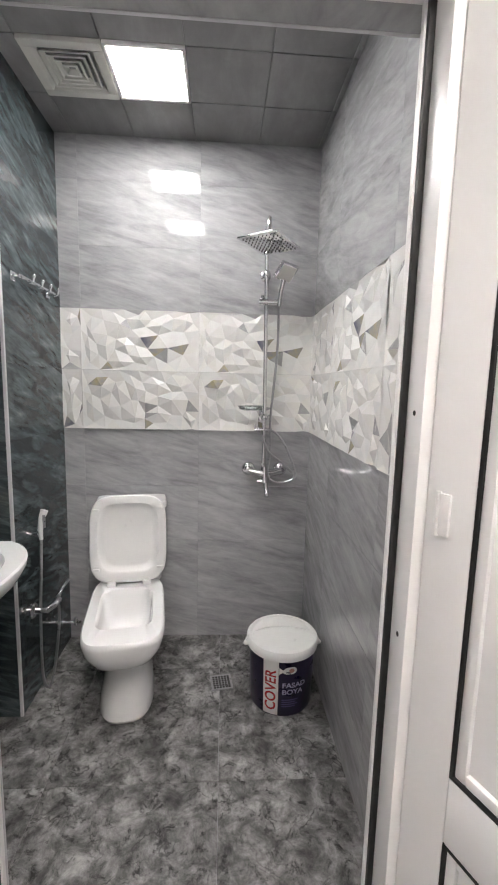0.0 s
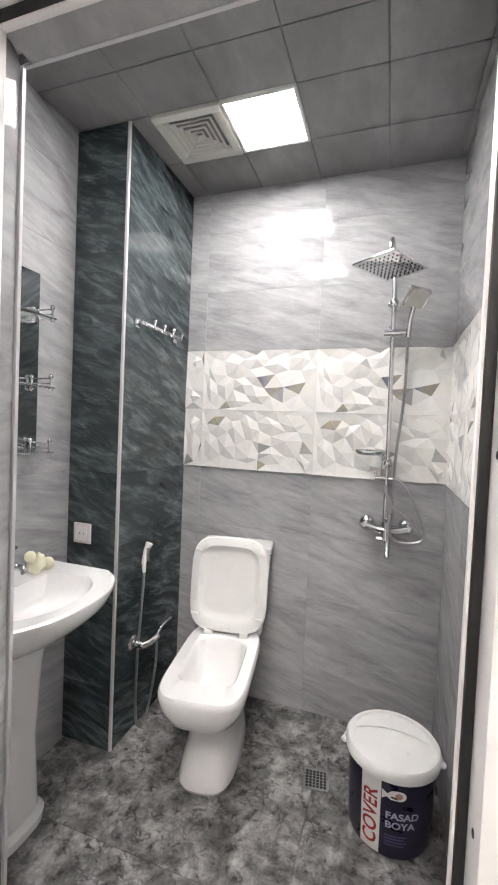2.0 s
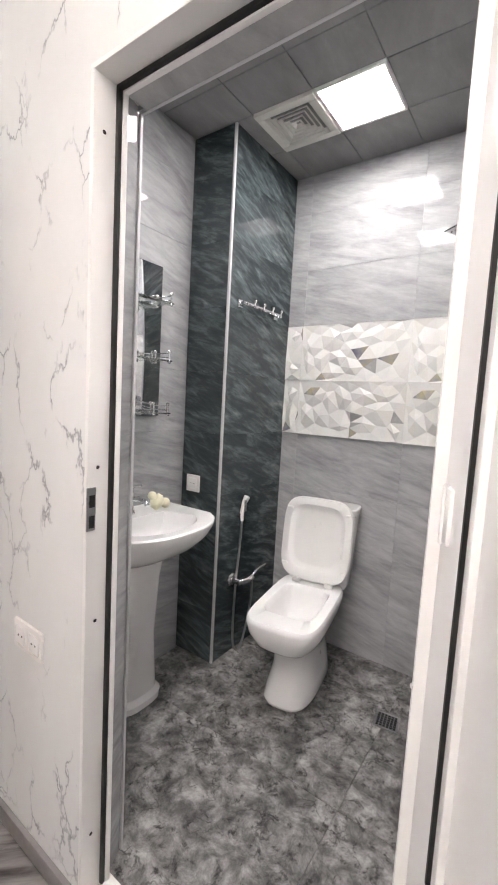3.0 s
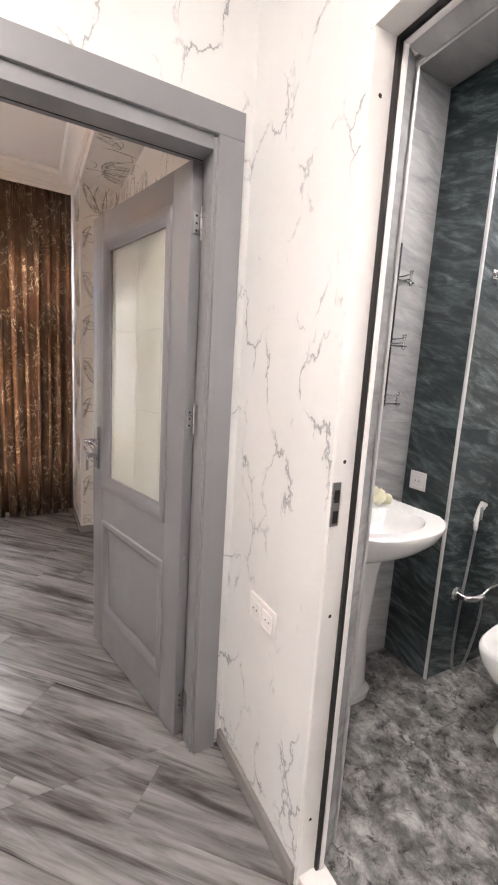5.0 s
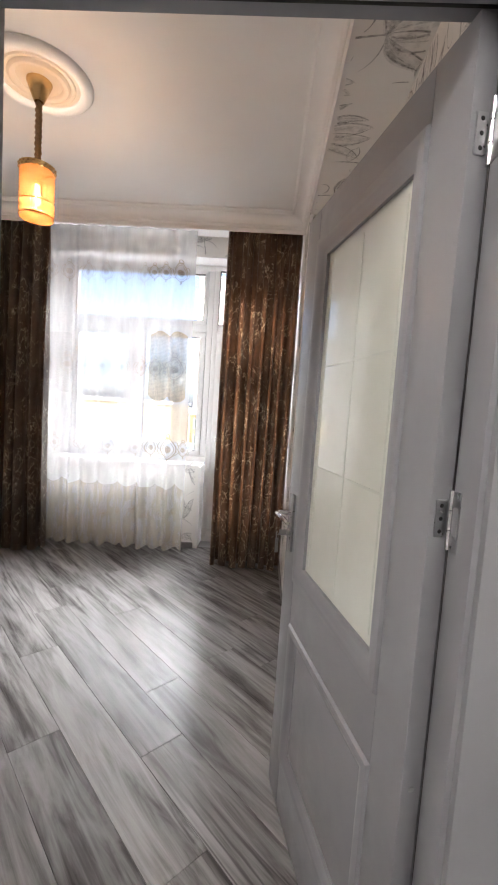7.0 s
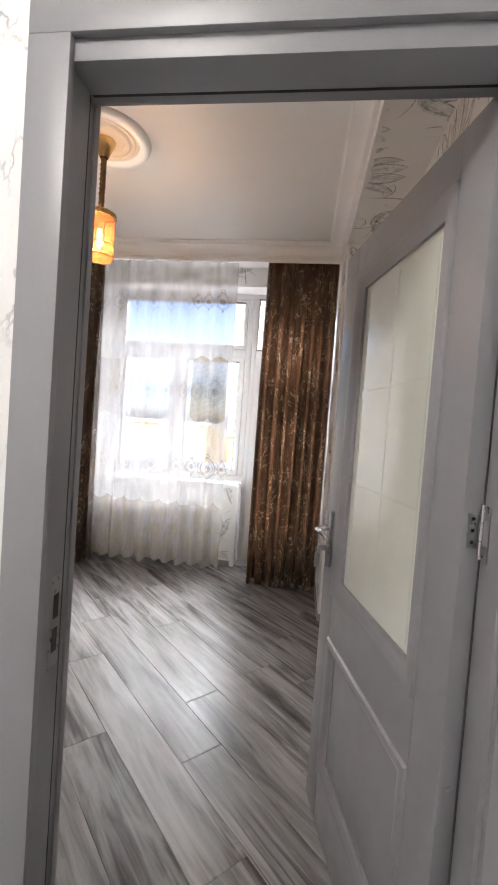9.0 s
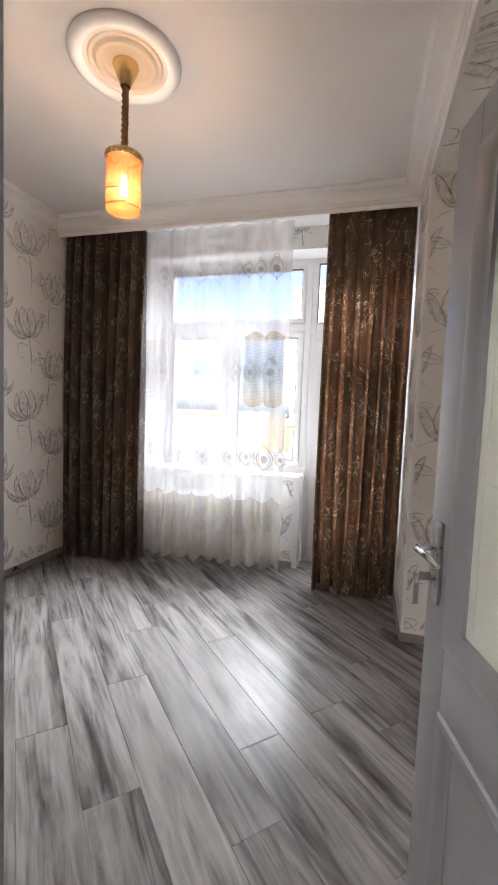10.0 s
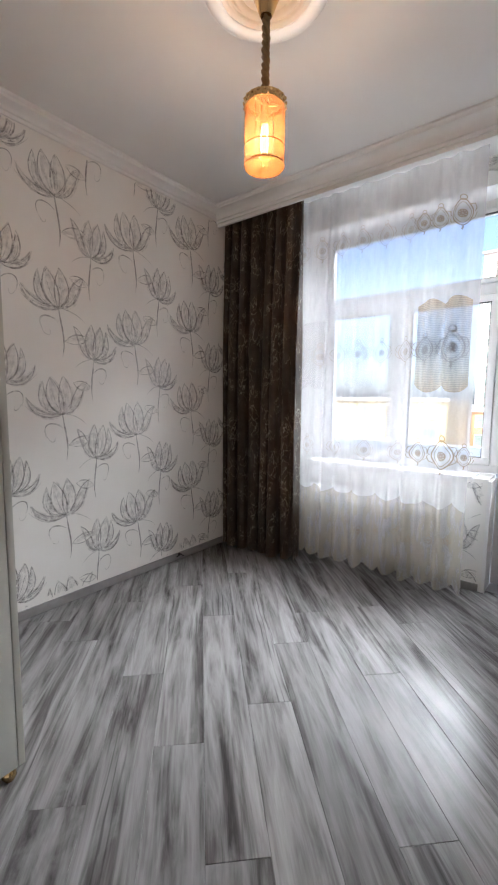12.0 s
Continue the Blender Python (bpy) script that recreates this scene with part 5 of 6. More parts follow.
def drape(y0, y1, x, z0, z1, folds, depth, seed, nz=26, per=16, flare=0.0, waves=None, thick=0.0):
    """A hanging cloth with uneven folds, pleated tightly at the top."""
    rnd = random.Random(seed)
    n = folds * per
    ph = [rnd.uniform(-0.5, 0.5) for _ in range(folds + 2)]
    am = [rnd.uniform(0.6, 1.25) for _ in range(folds + 2)]
    bm = bmesh.new()
    rows = []
    for j in range(nz + 1):
        s = j / nz
        z = z1 + (z0 - z1) * s
        row = []
        for i in range(n + 1):
            u = i / n
            f = u * folds
            k = int(min(f, folds - 1e-6))
            w = f - k
            a = am[k] * (1 - w) + am[k + 1] * w
            p = ph[k] * (1 - w) + ph[k + 1] * w
            grow = 0.55 + 0.45 * min(1, s * 2.5)
            wv = math.sin(2 * math.pi * f + p + 0.5 * math.sin(3 * s + k))
            dx = depth * a * grow * math.copysign(abs(wv) ** 0.9, wv) + 0.25 * depth * math.sin(1.9 * f + 1.2 * s + seed)
            y = y0 + (y1 - y0) * u - 0.3 * depth * a * grow * math.sin(2 * (2 * math.pi * f + p + 0.5 * math.sin(3 * s + k))) * math.sin(math.pi * min(1, 8 * u, 8 * (1 - u)) / 2) + flare * s * (u - 0.5)
            row.append(bm.verts.new((x + dx, y, z + (waves(u) if waves and j == nz else 0))))
        rows.append(row)
    for a, b in zip(rows, rows[1:]):
        for i in range(n):
            bm.faces.new((a[i], a[i + 1], b[i + 1], b[i]))
    if thick:
        bmesh.ops.solidify(bm, geom=bm.faces[:], thickness=thick)
    return bm


t = thing("curtain", "brown brocade curtain with gold thread pattern", "curtain", (-3.8, -2.05, 0), group="brown curtains")
part("cloth", drape(SOUTH + 0.014, -1.66, -3.83, 0.02, 2.84, 7, 0.085, 3, thick=0.002), M["brocade"], t)
t = thing("curtain", "brown brocade curtain beside the balcony door", "curtain", (-3.8, 0.13, 0), group="brown curtains")
part("cloth", drape(-0.165, LIP - 0.014, -3.83, 0.015, 2.84, 7, 0.08, 8, thick=0.002), M["brocade"], t)

# sheer curtain in layers with embroidered bands
sheer = thing("sheer_curtain", "white voile curtain with beige lace bands", "curtain", (-3.93, -1.1, 0))
S0, S1 = -1.95, -0.44


def sheer_x(y, z):
    """Where the hanging voile stands at y and z."""
    s = (2.84 - z) / 2.77
    grow = 0.45 + 0.55 * min(1, s * 2.0) + 1.2 * max(0.0, s - 0.65)
    w = math.sin(y * 2 * math.pi / 0.15 + 1.3 * math.sin(y * 9 + 0.4) + 0.6 * math.sin(3 * s + y * 5))
    a = 0.7 + 0.45 * math.sin(y * 21 + 1.0)
    return -3.93 + 0.034 * a * grow * math.copysign(abs(w) ** 0.9, w) + 0.006 * math.sin(y * 61 + 2.0 * s)


def veil(y0, y1, low, high, off=0.0, nz=24, step=0.009):
    """A piece of the voile between two edges given along y."""
    n = int((y1 - y0) / step)
    bm = bmesh.new()
    rows = []
    for i in range(n + 1):
        y = y0 + (y1 - y0) * i / n
        a, b = low(y), high(y)
        rows.append([bm.verts.new((sheer_x(y, a + (b - a) * j / nz) + off, y, a + (b - a) * j / nz)) for j in range(nz + 1)])
    for a, b in zip(rows, rows[1:]):
        for j in range(nz):
            bm.faces.new((a[j], b[j], b[j + 1], a[j + 1]))
    for f in bm.faces:
        f.smooth = True
    return bm


def scallop(z, d, w, k=0.0):
    return lambda y: z - d * abs(math.sin(math.pi * (y + k) / w)) ** 0.6


hem, band = scallop(0.115, 0.055, 0.125), scallop(0.665, 0.05, 0.17, 0.02)
part("voile", veil(S0, S1, hem, lambda y: 2.84), M["voile"], sheer)
part("lower_cloth", veil(S0, S1, hem, band, 0.006, 10), M["voile_thick"], sheer, "denser ivory hem cloth")
part("lace_panel", veil(-0.80, -0.475, scallop(1.44, 0.055, 0.165, 0.14), lambda y: 1.95 + 0.04 * abs(math.sin(math.pi * (y + 0.14) / 0.165)), 0.008, 10), M["lace"], sheer, "beige patterned lace panel")
part("lace_panel", veil(-1.86, -1.50, scallop(1.46, 0.05, 0.18), lambda y: 1.93, 0.006, 8), M["lace_pale"], sheer)
part("lace_panel", veil(-1.32, -1.10, scallop(1.46, 0.05, 0.11), lambda y: 1.93, 0.006, 8), M["lace_pale"], sheer)


def medallion(y, z, r, off=0.012):
    """An embroidered drop: two onion outlines, a ring on top, a filled heart and a tail."""
    bm = bmesh.new()

    def at(p, q):
        return (sheer_x(y + p * r, z + q * r) + off, y + p * r, z + q * r)

    def line(points, w):
        pts = [Vector((p, q)) for p, q in points]
        prev = None
        for i, p in enumerate(pts):
            d = pts[min(i + 1, len(pts) - 1)] - pts[max(i - 1, 0)]
            nrm = Vector((-d.y, d.x)).normalized() * w
            pair = [bm.verts.new(at(*(p + nrm))), bm.verts.new(at(*(p - nrm)))]
            if prev: bm.faces.new((prev[0], pair[0], pair[1], prev[1]))
            prev = pair

    def onion(k):
        out = []
        for i in range(33):
            a = 2 * math.pi * i / 32
            tip = 0.55 * max(0.0, math.cos(a)) ** 5 + 0.25 * max(0.0, -math.cos(a)) ** 5
            out.append((k * math.sin(a), k * (math.cos(a) + math.copysign(tip, math.cos(a)))))
        return out

    def circle(p, q, k, n=14):
        return [(p + k * math.sin(2 * math.pi * i / n), q + k * math.cos(2 * math.pi * i / n)) for i in range(n + 1)]

    line(onion(1.0), 0.055)
    line(onion(0.78), 0.03)
    line(circle(0, 1.7, 0.3), 0.05)
    line(circle(0, 0, 0.42), 0.05)
    for i in range(8):
        a = math.pi * i / 4
        line([(0.08 * math.sin(a), 0.08 * math.cos(a)), (0.24 * math.sin(a + 0.2), 0.24 * math.cos(a + 0.2)), (0.36 * math.sin(a), 0.36 * math.cos(a))], 0.07)
    line([(0, -1.2), (0.1, -1.45), (0, -1.75)], 0.09)
    for s in (-1, 1):
        line([(s * 0.55, 1.0), (s * 1.15, 0.85), (s * 1.35, 0.3), (s * 1.15, 0.0)], 0.04)
        line([(s * 0.7, -0.85), (s * 1.2, -0.6), (s * 1.4, -0.1)], 0.035)
    return bm


for z, step, r in ((2.45, 0.165, 0.05), (1.66, 0.165, 0.052), (0.965, 0.24, 0.045)):
    y = -1.86
    while y < -0.86:
        part("embroidery", medallion(y, z, r), M["stitch_pale"], sheer)
        y += step
for y, z, r in ((-0.575, 1.665, 0.07), (-0.745, 1.665, 0.055), (-0.56, 2.475, 0.055), (-0.69, 2.475, 0.045), (-0.79, 2.475, 0.04), (-0.60, 0.97, 0.068), (-0.755, 0.975, 0.05), (-0.47, 0.97, 0.045)):
    part("embroidery", medallion(y, z, r, 0.014), M["stitch"], sheer, "beige embroidered medallion")
for k in range(12):
    part("embroidery", medallion(-1.88 + 0.122 * k, 0.36 + 0.02 * (k % 3), 0.02), M["stitch"], sheer)


# window and balcony door
def frame_box(bm, y0, z0, y1, z1, x0, x1, w, bev=0.004):
    for b in ((y0, z0, y1, z0 + w), (y0, z1 - w, y1, z1), (y0, z0 + w, y0 + w, z1 - w), (y1 - w, z0 + w, y1, z1 - w)):
        box(bm, x0, b[0], b[1], x1, b[2], b[3], bev)
    return bm


def window():
    X0, X1, FR = WEST - 0.29, WEST - 0.22, -1.78
    t = thing("window_1", "white PVC window with a fixed upper light", "window", (X0, -1.16, SILL))
    tagged(t, kind="structure")
    part("window_frame", frame_box(bmesh.new(), FR, SILL + 0.01, WIN1 + 0.02, HEAD, X0, X1, 0.055), M["pvc"], t)
    part("transom", box(bmesh.new(), X0, FR + 0.055, 2.085, X1, WIN1 - 0.035, 2.155, 0.004), M["pvc"], t)
    part("mullion", box(bmesh.new(), X0, -1.105, SILL + 0.065, X1, -1.045, 2.085, 0.004), M["pvc"], t)
    for y0, y1, z0, z1 in ((FR + 0.06, WIN1 - 0.04, 2.16, HEAD - 0.06), (FR + 0.06, -1.11, SILL + 0.07, 2.08), (-1.04, WIN1 - 0.04, SILL + 0.07, 2.08)):
        w = 0.03 if z0 > 2 else 0.05
        sash = part("sash", frame_box(bmesh.new(), y0, z0, y1, z1, X0 + 0.01, X1 + 0.012, w), M["pvc"], t)
        part("pane", box(bmesh.new(), X0 + 0.03, y0 + w - 0.006, z0 + w - 0.006, X0 + 0.036, y1 - w + 0.006, z1 - w + 0.006), M["pane"], sash).visible_shadow = False
        part("seal", frame_box(bmesh.new(), y0 + w - 0.002, z0 + w - 0.002, y1 - w + 0.002, z1 - w + 0.002, X0 + 0.05, X1 + 0.009, 0.006, 0.001), M["rubber"], sash)
    part("window_sill", box(bmesh.new(), X1, WIN0 - 0.02, SILL - 0.012, WEST + 0.012, WIN1 - 0.09, SILL + 0.012, 0.005), M["pvc"], t, "white window sill board")
    d = thing("door_balcony", "white glazed PVC balcony door, closed", "door", (X0, 0.02, 0))
    tagged(d, kind="structure")
    D0, D1 = WIN1 + 0.021, DOOR1
    part("door_frame", frame_box(bmesh.new(), D0, 0.0, D1, HEAD, X0, X1, 0.05), M["pvc"], d)
    part("transom", box(bmesh.new(), X0, D0 + 0.05, 2.085, X1, D1 - 0.05, 2.155, 0.004), M["pvc"], d)
    part("leaf_frame", frame_box(bmesh.new(), D0 + 0.05, 0.05, D1 - 0.05, 2.085, X0 + 0.01, X1 + 0.014, 0.085), M["pvc"], d)
    part("panel", box(bmesh.new(), X0 + 0.02, D0 + 0.13, 0.13, X1 - 0.005, D1 - 0.13, 0.72, 0.003), M["pvc"], d)
    part("rail", box(bmesh.new(), X0 + 0.01, D0 + 0.135, 0.72, X1 + 0.014, D1 - 0.135, 0.82, 0.004), M["pvc"], d)
    for z0, z1, w in ((0.81, 2.0, 0.13), (2.15, HEAD - 0.045, 0.045)):
        part("pane", box(bmesh.new(), X0 + 0.03, D0 + w, z0, X0 + 0.036, D1 - w, z1), M["pane"], d).visible_shadow = False
    part("seal", frame_box(bmesh.new(), D0 + 0.05, 2.156, D1 - 0.05, HEAD - 0.05, X0 + 0.05, X1 + 0.003, 0.007, 0.001), M["rubber"], d)
    h = part("handle", box(bmesh.new(), X1 + 0.013, D0 + 0.085, 1.0, X1 + 0.022, D0 + 0.115, 1.1, 0.003), M["pvc"], d)
    part("lever", tube(bmesh.new(), [(X1 + 0.02, D0 + 0.1, 1.05), (X1 + 0.06, D0 + 0.1, 1.05), (X1 + 0.065, D0 + 0.1, 0.95)], 0.009), M["pvc"], h)
    # painted plaster round the opening
    structure("trim_window_reveal", [(X1, WIN0, HEAD - 0.004, WEST + 0.002, DOOR1, HEAD + 0.001), (X1, DOOR1 - 0.004, 0, WEST + 0.002, DOOR1 + 0.001, HEAD), (X1, WIN1 - 0.002, 0.0, WEST + 0.003, WIN1 + 0.02, SILL - 0.013)], M["white_paint"], "white painted window reveal")
    corner = ((WEST + 0.002, WIN0 - 0.001), (WEST + 0.002, WIN0 + 0.003), (X1, FR - 0.001), (X0, FR - 0.001), (X0, WIN0 - 0.001))
    bm = loft(bmesh.new(), [[(x, y, z) for x, y in corner] for z in (SILL + 0.013, HEAD - 0.005)])
    tagged(new("trim_window_splay", mesh_of(bm, "trim_window_splay", M["white_paint"], False)), "white splayed side of the window opening", "", "", "structure")


window()


def radiator():
    t = thing("radiator", "white sectional radiator under the window sill", "radiator", (WEST + 0.08, -1.35, 0.1))
    y0, n = -1.75, 12
    bm = bmesh.new()
    loft(bm, [squircle(0, 0, a, b, z, 5, 20) for z, a, b in ((0.12, 0.03, 0.026), (0.13, 0.042, 0.033), (0.6, 0.042, 0.033), (0.618, 0.036, 0.03), (0.624, 0.025, 0.022))])
    me = mesh_of(bm, "section", M["white_paint"])
    for k in range(n):
        o = new("section", me)
        o.parent, o.matrix_parent_inverse = t, t.matrix_world.inverted()
        o.matrix_basis = pose(WEST + 0.08, y0 + 0.07 * k, 0)
    for z in (0.16, 0.57):
        part("header_pipe", tube(bmesh.new(), [(WEST + 0.08, y0 - 0.09, z), (WEST + 0.08, y0 + 0.07 * n + 0.03, z)], 0.015, 12), M["white_paint"], t)
    for y in (y0 + 0.1, y0 + 0.6):
        part("bracket", box(bmesh.new(), WEST + 0.001, y - 0.012, 0.5, WEST + 0.05, y + 0.012, 0.53, 0.002), M["white_paint"], t)


radiator()


def wardrobe():
    t = thing("wardrobe", "tall beige-grey wardrobe on gold feet", "wardrobe", (-1.3, -1.85, 0))
    x0, x1, y0, y1, z0, z1 = -1.565, -1.06, -2.4, -1.335, 0.062, 1.90
    part("carcass", box(bmesh.new(), x0 + 0.024, y0, z0, x1, y1, z1, 0.003), M["beige"], t)
    part("top_board", box(bmesh.new(), x0 - 0.004, y0 - 0.005, z1, x1, y1 + 0.006, z1 + 0.022, 0.004), M["beige"], t)
    for a, b in ((y0, (y0 + y1) / 2 - 0.002), ((y0 + y1) / 2 + 0.002, y1)):
        d = part("door", box(bmesh.new(), x0, a, z0 + 0.002, x0 + 0.022, b, z1 - 0.003, 0.003), M["beige"], t)
        yk = (y0 + y1) / 2 + (-0.04 if b < y1 - 0.1 else 0.04)
        part("knob", ball(bmesh.new(), (x0 - 0.014, yk, 1.0), 0.014), M["gold"], d, "gold knob")
    for x in (x0 + 0.04, x1 - 0.05):
        for y in (y0 + 0.05, y1 - 0.04):
            bm = lathe(bmesh.new(), [(0.0, 0.0), (0.015, 0.002), (0.024, 0.018), (0.022, 0.032), (0.013, 0.042), (0.018, 0.052), (0.02, 0.0625), (0.0, 0.0625)], (x, y, 0), 20)
            part("foot", bm, M["gold"], t, "turned gold foot")


wardrobe()

# curtain track hidden behind the pelmet
solid("curtain_track", box(bmesh.new(), -3.95, SOUTH + 0.01, 2.845, -3.80, LIP - 0.01, 2.9, 0.004), M["pvc"], "white curtain track behind the pelmet", "curtain track")
bm = tube(bmesh.new(), [(-3.23, SOUTH + 0.022, 0.03), (-3.27, SOUTH + 0.028, 0.045), (-3.3, SOUTH + 0.024, 0.02)], 0.005, 8)
ball(bm, (-3.25, SOUTH + 0.03, 0.05), 0.012)
solid("cable_end", bm, M["rubber"], "short black cable end at the skirting board", "cable")


# ---- outside ----
def block(name, label, x, y, w, d, base, top, wall_mat, rows, cols, win_w, win_h, face):
    """A far building; its windows look to +x."""
    t = thing(name, label, "building", (x, y, base))
    part("wall", box(bmesh.new(), x - d, y - w / 2, base, x, y + w / 2, top), wall_mat, t)
    part("roof", box(bmesh.new(), x - d - 0.3, y - w / 2 - 0.3, top, x + 0.4, y + w / 2 + 0.3, top + 0.5), M["far_roof"], t)
    me = mesh_of(box(bmesh.new(), -0.02, -win_w / 2, 0, 0.06, win_w / 2, win_h), "window", M["far_glass"])
    fr = mesh_of(frame_box(bmesh.new(), -win_w / 2 - 0.12, -0.12, win_w / 2 + 0.12, win_h + 0.12, -0.02, 0.12, 0.14, 0.0), "frame", M["far_frame"])
    for i in range(rows):
        for j in range(cols):
            o = new("window", me)
            o.parent, o.matrix_parent_inverse = t, t.matrix_world.inverted()
            o.matrix_basis = pose(x + 0.02, y - w / 2 + w * (j + 0.5) / cols, top - (i + 0.5) * 3.0 - win_h / 2)
            q = new("frame", fr)
            q.parent = o
    return t


M["far_roof"] = plain("pale_roof", (0.5, 0.5, 0.5), 0.8, 0.1, 0.3)
M["far_glass"] = plain("teal_far_windows", (0.26, 0.33, 0.3), 0.3, 0.15, 0.4)
M["far_frame"] = plain("pale_far_frames", (0.7, 0.68, 0.62), 0.6, 0.05, 0.4)
M["far_yellow"] = plain("yellow_render", (0.62, 0.5, 0.27), 0.8, 0.08, 0.15)
M["far_pink"] = plain("pinkish_white_render", (0.66, 0.56, 0.52), 0.8, 0.06, 0.15)
M["far_ground"] = plain("grey_ground", (0.28, 0.275, 0.26), 0.9, 0.2, 0.05)
GROUND = -11.0
# unseen wall, added to keep the sun off the balcony parapet
structure("wall_parapet_shade", [(WEST - 0.3, -9, CEIL + 0.3, WEST - 0.1, 9, 14.0)], M["white_paint"], "unseen plain wall added to shade the parapet")
block("apartment_building", "low yellow building with green windows across the street", -62, -32, 36, 14, GROUND, 1.1, M["far_yellow"], 4, 8, 2.4, 1.8, 1)
block("apartment_building", "tall pinkish-white apartment tower far off", -110, -11.3, 16, 16, GROUND, 34, M["far_pink"], 15, 5, 1.4, 1.7, 1)
block("apartment_building", "orange low building beside the street", -75, -4.5, 18, 14, GROUND, -0.5, plain("orange_render", (0.6, 0.36, 0.2), 0.8, 0.08, 0.15), 3, 5, 2.0, 1.7, 1)
structure("ground", [(-1500, -1500, GROUND - 0.5, 1500, 1500, GROUND)], M["far_ground"])
# glazed balcony front beyond the window
M["parapet"] = plain("pale_blue_white_render", (0.36, 0.41, 0.48), 0.7, 0.05, 2.0)
bal = thing("balcony", "glazed balcony front with white frames and a solid parapet", "balcony", (-5.6, -0.9, 0))
part("slab", box(bmesh.new(), -5.7, -2.6, -0.25, WEST - 0.3, 0.7, -0.02), plain("grey_balcony_floor", (0.16, 0.16, 0.17), 0.7, 0.1, 3.0), bal)
part("parapet", box(bmesh.new(), -5.7, -2.6, -0.02, -5.6, 0.7, 0.87), M["parapet"], bal)


# ---- wallpaper drawing: tulips in silver ink ----
def stroke(bm, pts, width, clip, place, fade=True):
    n = len(pts)
    pts = [Vector(p) for p in pts]
    last = None
    for i, p in enumerate(pts):
        d = (pts[min(i + 1, n - 1)] - pts[max(i - 1, 0)]).normalized()
        w = width * (math.sin(math.pi * (0.12 + 0.83 * i / (n - 1))) if fade else 1)
        s = Vector((-d.y, d.x)) * w
        inside = clip[0] < p.x < clip[2] and clip[1] < p.y < clip[3]
        pair = (bm.verts.new(place(p + s)), bm.verts.new(place(p - s))) if inside else None
        if pair and last: bm.faces.new((last[0], pair[0], pair[1], last[1]))
        last = pair


def bend(p0, p1, p2, p3, n=14):
    """Points on a curve that leaves p0 towards p1 and reaches p3 from p2."""
    p0, p1, p2, p3 = (Vector(p) for p in (p0, p1, p2, p3))
    return [p0 * (1 - s) ** 3 + p1 * 3 * s * (1 - s) ** 2 + p2 * 3 * s * s * (1 - s) + p3 * s ** 3 for s in (k / (n - 1) for k in range(n))]


# each petal: the outer and the inner edge of one brush outline, base of the bloom at 0, 0
PETALS = (
    (((0, 0), (-0.58, -0.04), (-0.6, 0.5), (-0.84, 1.02)), ((-0.84, 1.02), (-0.34, 0.86), (-0.4, 0.28), (0, 0))),
    (((0, 0), (-0.46, 0.16), (-0.42, 0.78), (-0.06, 1.16)), ((-0.06, 1.16), (0.16, 0.8), (0.14, 0.3), (0, 0))),
    (((0, 0), (-0.1, 0.3), (0.0, 0.82), (0.36, 1.12)), ((0.36, 1.12), (0.58, 0.72), (0.5, 0.14), (0, 0))),
    (((0, 0), (0.46, 0.06), (0.5, 0.55), (0.6, 0.98)), ((0.6, 0.98), (0.86, 0.5), (0.74, 0.02), (0, -0.02))),
    (((0, 0), (0.45, -0.04), (0.85, 0.12), (1.08, 0.5)), ((1.08, 0.5), (1.0, -0.08), (0.4, -0.2), (0, -0.04))),
)


def tulip(ink, wash, c, size, flip, rnd, clip, place, slim=1.0):
    """One drawn flower: a cup of sketched petals, a stem, a leaf and a curl; c is where bloom and stem meet."""
    c = Vector(c)

    def draw(bm, curve, w, shake=0.03):
        pts = [(p[0] + rnd.uniform(-shake, shake), p[1] + rnd.uniform(-shake, shake)) for p in curve]
        stroke(bm, [c + Vector((flip * slim * p.x, p.y)) * size for p in bend(*pts)], size * w, clip, place)
    for outer, inner in PETALS:
        for curve in (outer, inner):
            for k in range(2):
                draw(ink, curve, rnd.uniform(0.012, 0.024), 0.012 + 0.03 * k)
        mid = tuple(((a[0] + b[0]) / 2, (a[1] + b[1]) / 2) for a, b in zip(outer, inner[::-1]))
        draw(wash, mid, 0.13)
        draw(wash, outer, 0.08)
        for _ in range(2):
            draw(ink, tuple((p[0], p[1] * 0.75) for p in mid), 0.006, 0.05)
    draw(ink, ((0, 0), (-0.3, -0.02), (-0.6, -0.12), (-0.82, -0.36)), 0.014)
    draw(ink, ((0, 0), (0.3, -0.2), (0.7, -0.22), (1.15, 0.3)), 0.016)
    for _ in range(2):
        draw(ink, ((0, 0), (-0.04, -0.5), (-0.22, -0.95), (-0.08, -1.45)), 0.026, 0.012)
    for _ in range(2):
        draw(ink, ((-0.16, -1.0), (-0.4, -0.72), (-0.7, -0.7), (-0.95, -0.82)), 0.014)
        draw(ink, ((-0.95, -0.82), (-0.75, -1.08), (-0.45, -1.12), (-0.16, -1.0)), 0.012)
        draw(ink, ((0.02, -0.42), (0.25, -0.22), (0.75, -0.2), (0.5, -0.72)), 0.014)
    draw(ink, ((0.5, -0.72), (0.42, -0.92), (0.22, -0.9), (0.28, -0.72)), 0.01)
    draw(wash, ((-0.2, -1.0), (-0.45, -0.9), (-0.65, -0.88), (-0.9, -0.85)), 0.07)


